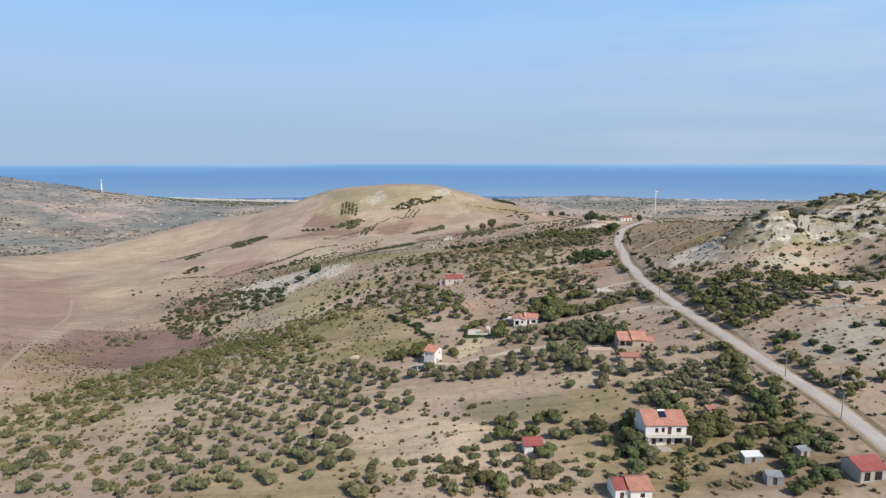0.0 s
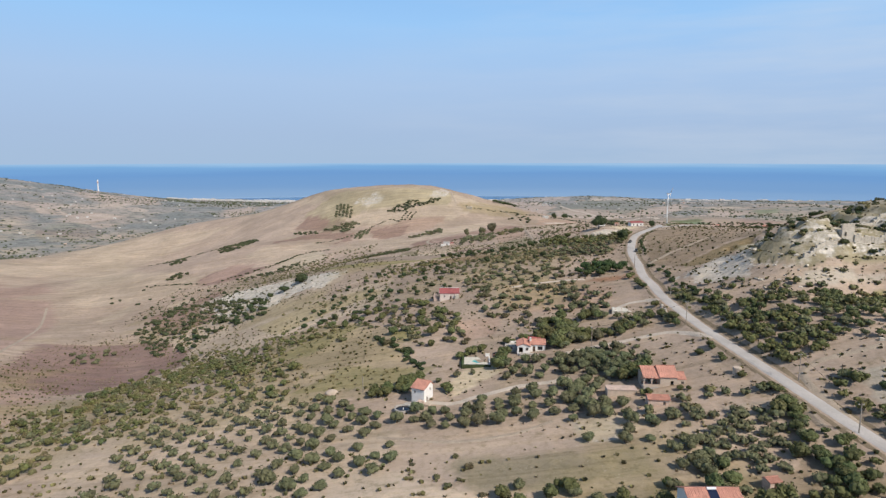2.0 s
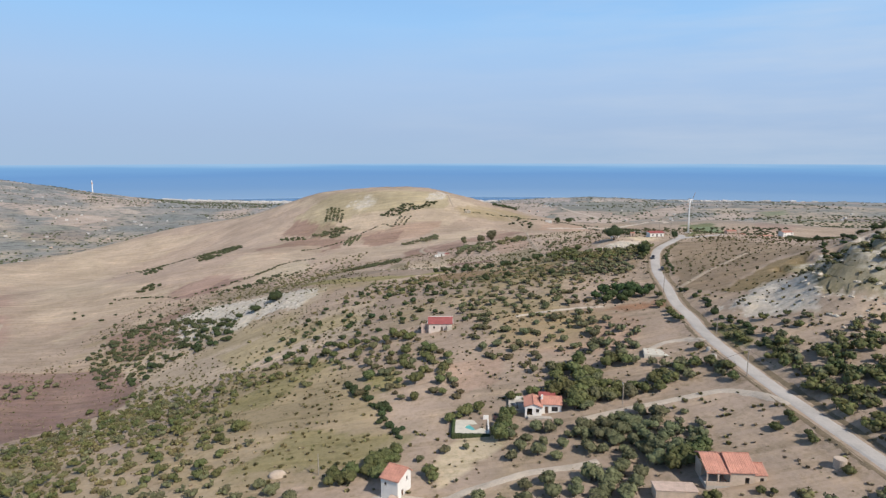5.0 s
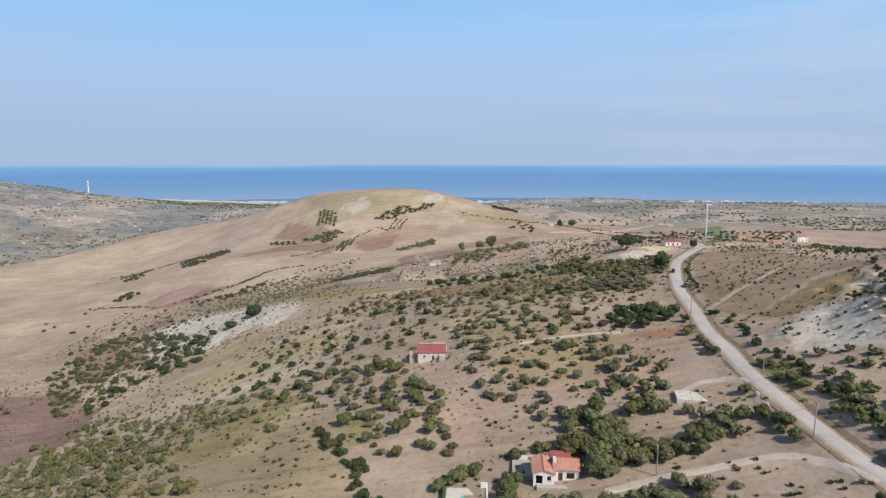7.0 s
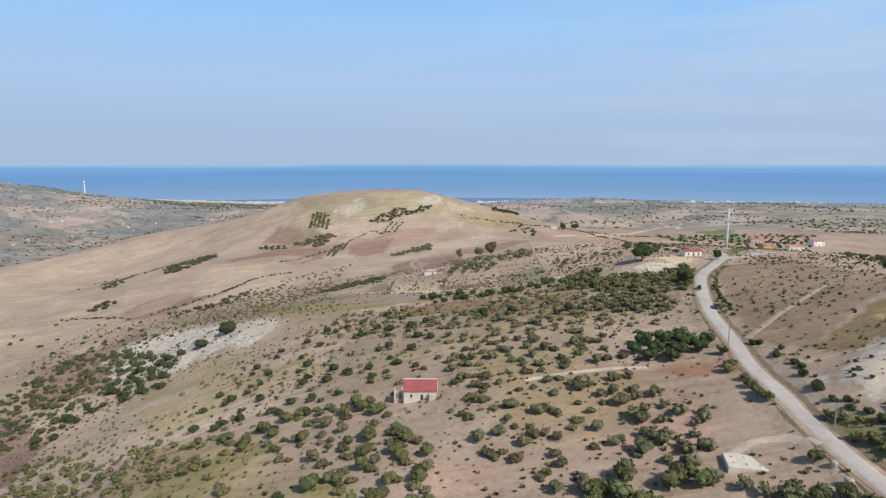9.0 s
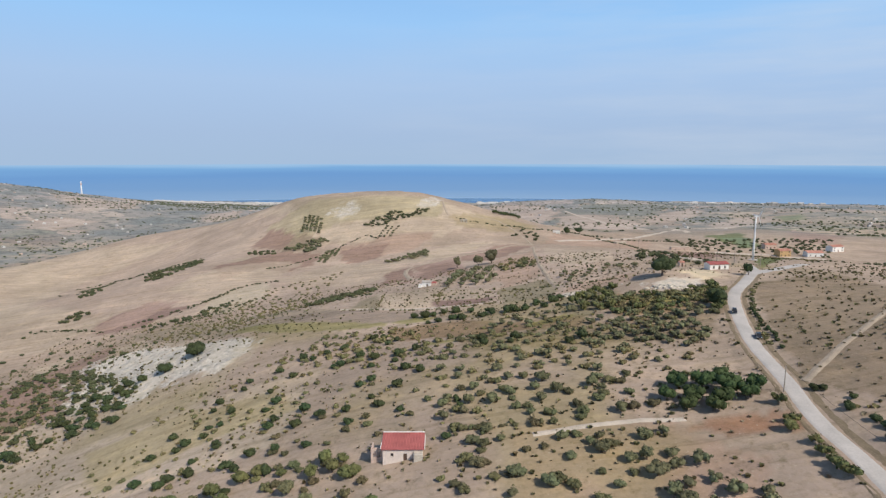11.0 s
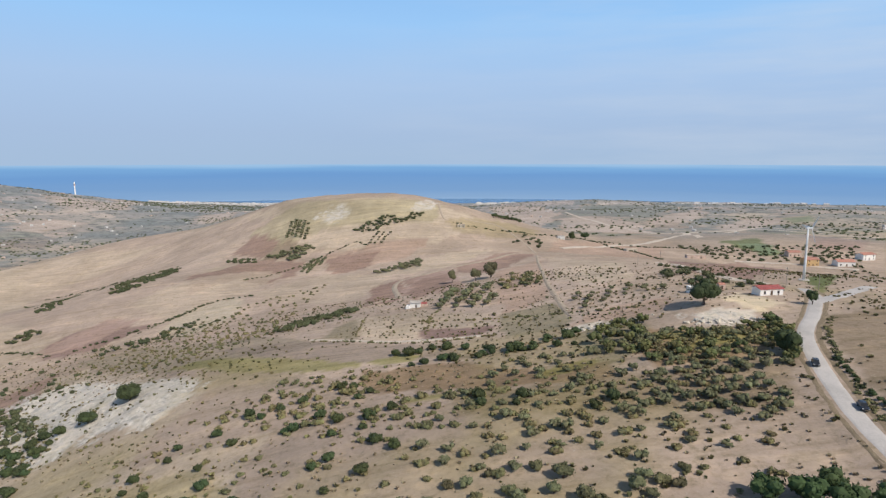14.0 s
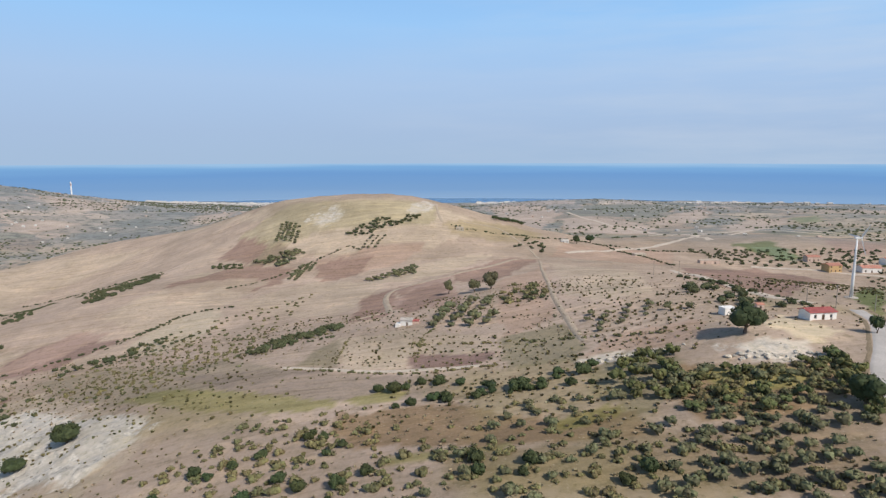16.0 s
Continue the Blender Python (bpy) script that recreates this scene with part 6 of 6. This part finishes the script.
LOW = {k: [crown(100 + 10 * i + s, 5, 56, 0.2, tall, lift, 1, 0.6) for s in range(6)] for i, (k, tall, lift) in enumerate((("olive", 0.75, 0.4), ("leafy", 0.9, 0.4), ("shrub", 0.6, 0.25), ("scrub", 0.5, 0.2)))}

rng = np.random.RandomState(11)
spots = {"olive": [], "leafy": [], "shrub": [], "scrub": []}
lines = [(smooth_line(ROAD, 4), 4.2)] + [(smooth_line(l, 4), w / 2 + 1.3) for _, w, l in TRACKS]

KEEP = np.vstack([np.array(SITES, float)] + [np.column_stack((l, np.full(len(l), gap))) for l, gap in lines])


def clear_of(x, y, r):
    return not np.any((KEEP[:, 0] - x) ** 2 + (KEEP[:, 1] - y) ** 2 < (KEEP[:, 2] + r * 0.5) ** 2)


for kind, spacing, uneven, breadth, outline in GROVES:
    o = np.array(outline, float)
    e = o[1] - o[0]
    ang = math.atan2(e[1], e[0])
    c, s = math.cos(ang), math.sin(ang)
    mid = o.mean(0)
    reach = np.max(np.linalg.norm(o - mid, axis=1))
    n = int(reach / spacing) + 1
    for i in range(-n, n + 1):
        for j in range(-n, n + 1):
            u, v = (i + rng.uniform(-uneven, uneven)) * spacing, (j + rng.uniform(-uneven, uneven)) * spacing
            x, y = mid[0] + c * u - s * v, mid[1] + s * u + c * v
            size = breadth / 2 * rng.uniform(0.78, 1.3) * (1.12 if mid[1] < 480 else 1.2)
            if rng.rand() < 0.05 + 0.12 * (uneven > 0.3):
                continue
            if not inside(np.array([x]), np.array([y]), outline)[0] or not clear_of(x, y, size):
                continue
            if uneven < 0.3 or float(grain(np.array([x]), np.array([y]), 26, 51)[0]) > -0.4:
                k = kind
                if kind == "olive" and uneven > 0.3 and rng.rand() < 0.3:
                    k, size = "scrub", size * 0.85
                if kind == "leafy" and rng.rand() < 0.35:
                    k, size = "olive", size * 0.9
                spots[k].append((x, y, size))
# thickets along the road and by the houses
for x0, y0, x1, y1, n, width, size, kind in (
        (110, 150, 106, 225, 30, 3.0, 2.0, "leafy"), (92, 250, 96, 330, 26, 3.0, 2.1, "leafy"), (106, 250, 112, 345, 26, 2.2, 1.5, "shrub"), (113, 398, 128, 432, 12, 3, 2.8, "leafy"), (107, 190, 104, 290, 40, 3.0, 1.7, "leafy"), (92, 200, 90, 250, 14, 3.0, 1.5, "leafy"), (96, 150, 93, 195, 16, 3, 2.0, "leafy"), (116, 360, 126, 402, 18, 0.6, 0.9, "shrub"),
        (47, 136, 49, 149, 10, 2.0, 2.6, "leafy"), (64, 139, 72, 146, 8, 2.5, 3.0, "leafy"), (-12, 228, -3, 238, 9, 3.0, 2.5, "leafy"), (-22, 226, -12, 229, 8, 2.0, 2.3, "leafy"), (2, 227, 6, 222, 3, 1.0, 1.9, "leafy"),
        (22, 240, 27, 252, 9, 2.0, 2.5, "leafy"), (43, 250, 50, 262, 10, 2.5, 3.2, "leafy"), (28, 262, 44, 264, 9, 1.0, 1.6, "leafy"), (8, 252, 20, 258, 9, 1.5, 1.8, "leafy"), (60, 215, 66, 217, 5, 1.2, 2.6, "leafy"), (61, 202, 76, 201, 9, 0.8, 1.3, "leafy"),
        (58, 147, 66, 152, 6, 2, 1.8, "olive"), (0, 180, 24, 150, 18, 8, 1.1, "scrub"), (-35, 380, 60, 420, 30, 10, 1.2, "scrub"), (-140, 470, -120, 440, 5, 10, 2.0, "shrub"), (-330, 620, -180, 540, 22, 40, 2.2, "shrub"), (-250, 560, -120, 520, 20, 30, 1.6, "shrub"), (62, 216, 70, 219, 6, 1.5, 2.4, "leafy"), (40, 258, 56, 256, 9, 3, 3.0, "leafy"), (45, 268, 60, 275, 14, 7, 2.4, "leafy"), (0, 232, 14, 236, 3, 2, 1.4, "olive"), (85, 150, 100, 200, 40, 6, 2.1, "leafy"), (75, 118, 92, 142, 26, 6, 1.9, "leafy"),
        (-120, 150, -60, 200, 30, 20, 1.2, "scrub"), (-170, 330, -90, 280, 60, 20, 1.3, "scrub"), (90, 155, 72, 128, 16, 6, 1.9, "leafy")):
    for k in range(n):
        f = (k + rng.rand()) / n
        x, y = x0 + (x1 - x0) * f + rng.normal() * width * 0.5, y0 + (y1 - y0) * f + rng.normal() * width * 0.5
        z = size * rng.uniform(0.7, 1.2)
        if clear_of(x, y, z * 0.5):
            spots[kind].append((x, y, z))

for size, line in HEDGES:
    for x, y in smooth_line(line, size * 1.5):
        if rng.rand() < 0.7:
            spots["shrub" if size > 1.05 else "scrub"].append((x + rng.normal() * size * 0.6, y + rng.normal() * size * 0.6, size * rng.uniform(0.6, 1.4)))

for kind, places in spots.items():
    places.sort(key=lambda p: math.hypot(p[0] - min(max(p[0], -40), 70), p[1] - min(max(p[1], 130), 360)) + abs(p[0]) * 0.05)
    named, rest = places[:290], places[290:]
    own, named = named[:len(NEAR[kind])], named[len(NEAR[kind]):]
    for x, y, size in named:
        source = NEAR[kind][rng.randint(len(NEAR[kind]))]
        copy_thing(source, pose(x, y, float(sheet_height(x, y)) - 0.04, 0, 0, rng.uniform(0, 360)) @ Matrix.Diagonal((size, size * rng.uniform(0.85, 1.15), size * rng.uniform(0.85, 1.2), 1)))
    vs, fs, n0 = [], [], 0
    for x, y, size in rest:
        v, f = LOW[kind][rng.randint(6)]
        a = rng.uniform(0, 6.28)
        ca, sa = math.cos(a) * size, math.sin(a) * size
        w = np.column_stack((v[:, 0] * ca - v[:, 1] * sa + x, v[:, 0] * sa + v[:, 1] * ca + y, v[:, 2] * size * rng.uniform(0.85, 1.15) + float(sheet_height(x, y)) - 0.15 * size))
        vs.append(w)
        fs.extend(tuple(i + n0 for i in q) for q in f)
        n0 += len(v)
    if vs:
        mat = {"olive": MASS_OLIVE, "leafy": MASS_GREEN, "shrub": MASS_SHRUB, "scrub": MASS_SCRUB}[kind]
        label = {"olive": "olive trees of the farther groves", "leafy": "green thickets beyond the road", "shrub": "dark shrubs and hedges of the far slopes", "scrub": "low scrub over the far slopes"}[kind]
        tagged(new({"olive": "olive_grove", "leafy": "thicket", "shrub": "hedges", "scrub": "scrub"}[kind], raw(kind + "_mass", np.concatenate(vs), fs, mat)), label, "vegetation", kind="stuff")
    for source, (x, y, size) in zip(NEAR[kind], own):
        source.matrix_basis = pose(x, y, float(sheet_height(x, y)) - 0.04) @ Matrix.Scale(size, 4)

# dry tufts and dwarf scrub all over the slopes
for name, label, mat, n, seed, small, large in (("dry_tufts", "dry straw-coloured tufts of grass", None, 9000, 71, 0.25, 0.7), ("dwarf_scrub", "dwarf grey-green scrub between the fields", MASS_SCRUB, 9000, 72, 0.3, 0.95)):
    if mat is None:
        mat = foliage("dry_grass", (0.31, 0.25, 0.165), (0.26, 0.22, 0.14), 0.25, True)
    px, py = rng.uniform(-270, 250, 3 * n), rng.uniform(105, 620, 3 * n)
    keep_it = grain(px, py, 34, seed) + 0.5 * rng.rand(3 * n) > 0.2
    px, py = px[keep_it][:n], py[keep_it][:n]
    gap, _ = road_gap(px, py)
    px, py = px[gap > 3.6], py[gap > 3.6]
    m = len(px)
    q = 5
    size = rng.uniform(small, large, m)
    a, lean = rng.uniform(0, 6.28, (m, q)), rng.uniform(0.2, 0.9, (m, q))
    ca, sa = np.cos(a), np.sin(a)
    z0 = sheet_height(px, py)
    corners = []
    for side, up, out in ((-0.45, 0.0, 0.1), (0.45, 0.0, 0.1), (0.55, 1.0, 0.6), (-0.55, 1.0, 0.6)):
        s = size[:, None]
        corners.append(np.stack((px[:, None] + s * (ca * out * lean * 1.6 - sa * side), py[:, None] + s * (sa * out * lean * 1.6 + ca * side), z0[:, None] - 0.06 + s * up * (1.1 - 0.5 * lean)), -1))
    v = np.stack(corners, 2).reshape(-1, 3)
    f = np.arange(m * q * 4).reshape(-1, 4)
    tagged(new(name, raw(name, v, f.tolist(), mat)), label, "vegetation", kind="stuff")

# single trees of note
PINE = plant("pine_tree", "bright-green bushy pine in the clump by the road", "pine tree", 81, LEAF_PINE, clumps=10, leaves=420, tall=1.2, lift=0.25, trunk=0.8, group="pines by the road")
first = True
for x, y, s in ((74, 340, 2.6), (79, 346, 3.2), (80, 338, 3.0), (85, 344, 3.6), (86, 335, 3.2), (90, 340, 3.6), (93, 336, 3.0), (97, 340, 2.8), (77, 334, 2.6), (83, 332, 2.8), (91, 346, 3.0)):
    m = pose(x, y, float(sheet_height(x, y)) - 0.05, 0, 0, 40 * x) @ Matrix.Scale(s, 4)
    if first:
        PINE.matrix_basis, first = m, False
        continue
    t = copy_thing(PINE, Matrix.Identity(4))
    t.matrix_basis = m
for name, label, seed, mat, x, y, sx, sz, extra in (
        ("large_tree", "large spreading dark-green tree on the pale bank", 91, LEAF_DARK, 113.4, 452.5, 5.8, 6.4, {"clumps": 14, "leaves": 900, "leaf": 0.07, "tall": 1.1}),
        ("large_tree", "broad dark tree at the road's bend", 92, LEAF_DARK, 116.0, 405.0, 4.4, 4.6, {"clumps": 12, "leaves": 700, "leaf": 0.08, "tall": 1.1}),
        ("large_tree", "upright dark tree beside the roadside house", 93, LEAF_DARK, 149.5, 448.0, 2.2, 3.4, {"clumps": 10, "leaves": 500, "tall": 1.2}),
        ("evergreen_oak", "rounded evergreen oak on the chalk slope", 94, LEAF_DARK, -102.0, 467.0, 5.2, 5.0, {"clumps": 13, "leaves": 800, "leaf": 0.08, "tall": 0.9}),
        ("evergreen_oak", "smaller evergreen oak on the chalk slope", 95, LEAF_DARK, -113.0, 457.0, 4.6, 3.4, {"clumps": 11, "leaves": 700, "leaf": 0.08}),
        ("evergreen_oak", "evergreen oak behind its neighbours on the chalk", 96, LEAF_DARK, -105.0, 470.0, 3.6, 3.2, {"clumps": 10, "leaves": 600, "leaf": 0.09}),
        ("eucalyptus", "tall grey eucalyptus above the small grove", 97, LEAF_OLIVE, 27.0, 634.0, 3.6, 5.2, {"tall": 1.2, "leaves": 500}),
        ("eucalyptus", "tall grey eucalyptus beside the field track", 98, LEAF_OLIVE, 42.0, 622.0, 4.0, 5.4, {"tall": 1.2, "leaves": 500}),
        ("eucalyptus", "broad grey eucalyptus above the small grove", 99, LEAF_OLIVE, 52.0, 625.0, 5.4, 6.6, {"tall": 1.2, "leaves": 600}),
        ("dark_tree", "dark tree near the crossing of the tracks", 101, LEAF_DARK, 170.0, 922.0, 4.5, 6.5, {"tall": 1.1}),
        ("dark_tree", "pair tree near the crossing of the tracks", 102, LEAF_DARK, 193.0, 954.0, 6.0, 6.5, {"tall": 1.0})):
    t = plant(name, label, "tree", seed, mat, **extra)
    t.matrix_basis = pose(x, y, float(sheet_height(x, y)) - 0.1) @ Matrix.Diagonal((sx, sx, sz, 1))
for k in range(11):
    x, y = 84 + 3.6 * k + rng.uniform(-1, 1), 985 + 2.2 * k
    t = plant("ridge_pine", "dark pine in the row on the hill's shoulder", "pine tree", 120 + k, LEAF_DARK, clumps=7, leaves=120, leaf=0.2, tall=1.3, lift=0.3, group="pines on the hill's shoulder")
    t.matrix_basis = pose(x, y, float(sheet_height(x, y)) - 0.1) @ Matrix.Scale(rng.uniform(2.8, 4.0), 4)


# ---- the coastal plain ----
def mass_boxes(name, label, category, places, material):
    """Far buildings: walls with a low pitched top, joined."""
    vs, fs = [], []
    for x, y, w, d, h, a in places:
        z = float(sheet_height(x, y))
        c, s = math.cos(a), math.sin(a)
        n0 = len(vs)
        for u, v, q in ((-w, -d, -4), (w, -d, -4), (w, d, -4), (-w, d, -4), (-w, -d, h), (w, -d, h), (w, d, h), (-w, d, h), (-w, 0, h * 1.25), (w, 0, h * 1.25)):
            vs.append((x + (c * u - s * v) / 2, y + (s * u + c * v) / 2, z + q))
        fs.extend(tuple(i + n0 for i in f) for f in ((0, 1, 5, 4), (1, 2, 6, 9, 5), (2, 3, 7, 6), (3, 0, 4, 8, 7), (4, 5, 9, 8), (6, 7, 8, 9)))
    tagged(new(name, raw(name, vs, fs, material)), label, category, kind="stuff")


town = []
for lo, hi, n in ((-1950, -1010, 130), (260, 900, 70), (900, 2600, 60)):
    for k in range(n):
        x = rng.uniform(lo, hi)
        town.append((x, 4230 + rng.uniform(-120, 120), rng.uniform(12, 45), rng.uniform(10, 20), rng.uniform(4, 11), rng.uniform(-0.3, 0.3)))
mass_boxes("coastal_town", "white buildings of the far coastal town", "town", town, FAR_WALL)
farms, bushes = [], []
while len(farms) < 330:
    x, y = rng.uniform(-3000, 2900), rng.uniform(1200, 4200)
    if abs(x) < y * 0.85 and (x < -500 or x > 250 or y > 2000):
        farms.append((x, y, rng.uniform(5, 10), rng.uniform(5, 8), rng.uniform(2.5, 4.5), rng.uniform(0, 3.1)))
mass_boxes("far_farmhouses", "scattered pale farmhouses on the coastal plain", "houses", farms[:230], FAR_WALL)
mass_boxes("far_barns", "scattered earth-coloured barns on the coastal plain", "houses", farms[230:], PINK)
vs, fs, n0 = [], [], 0
count = 0
while count < 8500:
    x, y = rng.uniform(-3000, 2900), 1150 + 3000 * rng.rand() ** 1.3
    if abs(x) > y * 0.85 or not (x < -520 or x > 230 or y > 1700):
        continue
    if x > 200 and rng.rand() < 0.5:
        continue
    if float(grain(np.array([x]), np.array([y]), 210, 61, 3)[0]) < 0.08 and rng.rand() < 0.9:
        continue
    count += 1
    size = rng.uniform(1.1, 2.5) * (1 + y / 6000)
    bv, bf = ICO[1]
    w = bv * size * (1 + 0.35 * (rng.rand(len(bv)) - 0.5))[:, None] * (1.3, 1.3, 0.8) + (x, y, float(sheet_height(x, y)) + size * 0.3)
    vs.append(w)
    fs.extend(tuple(i + n0 for i in q) for q in bf)
    n0 += len(bv)
tagged(new("far_woods", raw("far_woods", np.concatenate(vs), fs, MASS_SHRUB)), "orchards and woods of the coastal plain", "vegetation", kind="stuff")
stack = base("chimney_stack", "tall pale industrial chimney on the far shore", "chimney", -2330, 4050, z=20)
part("shaft", tube([(0, 0, -20, 5.2), (0, 0, 80, 4.4), (0, 0, 152, 3.8)], 16), STEEL, stack)
part("band", tube([(0, 0, 128, 4.5), (0, 0, 140, 4.4)], 16), PINK, stack, "faded warning band")
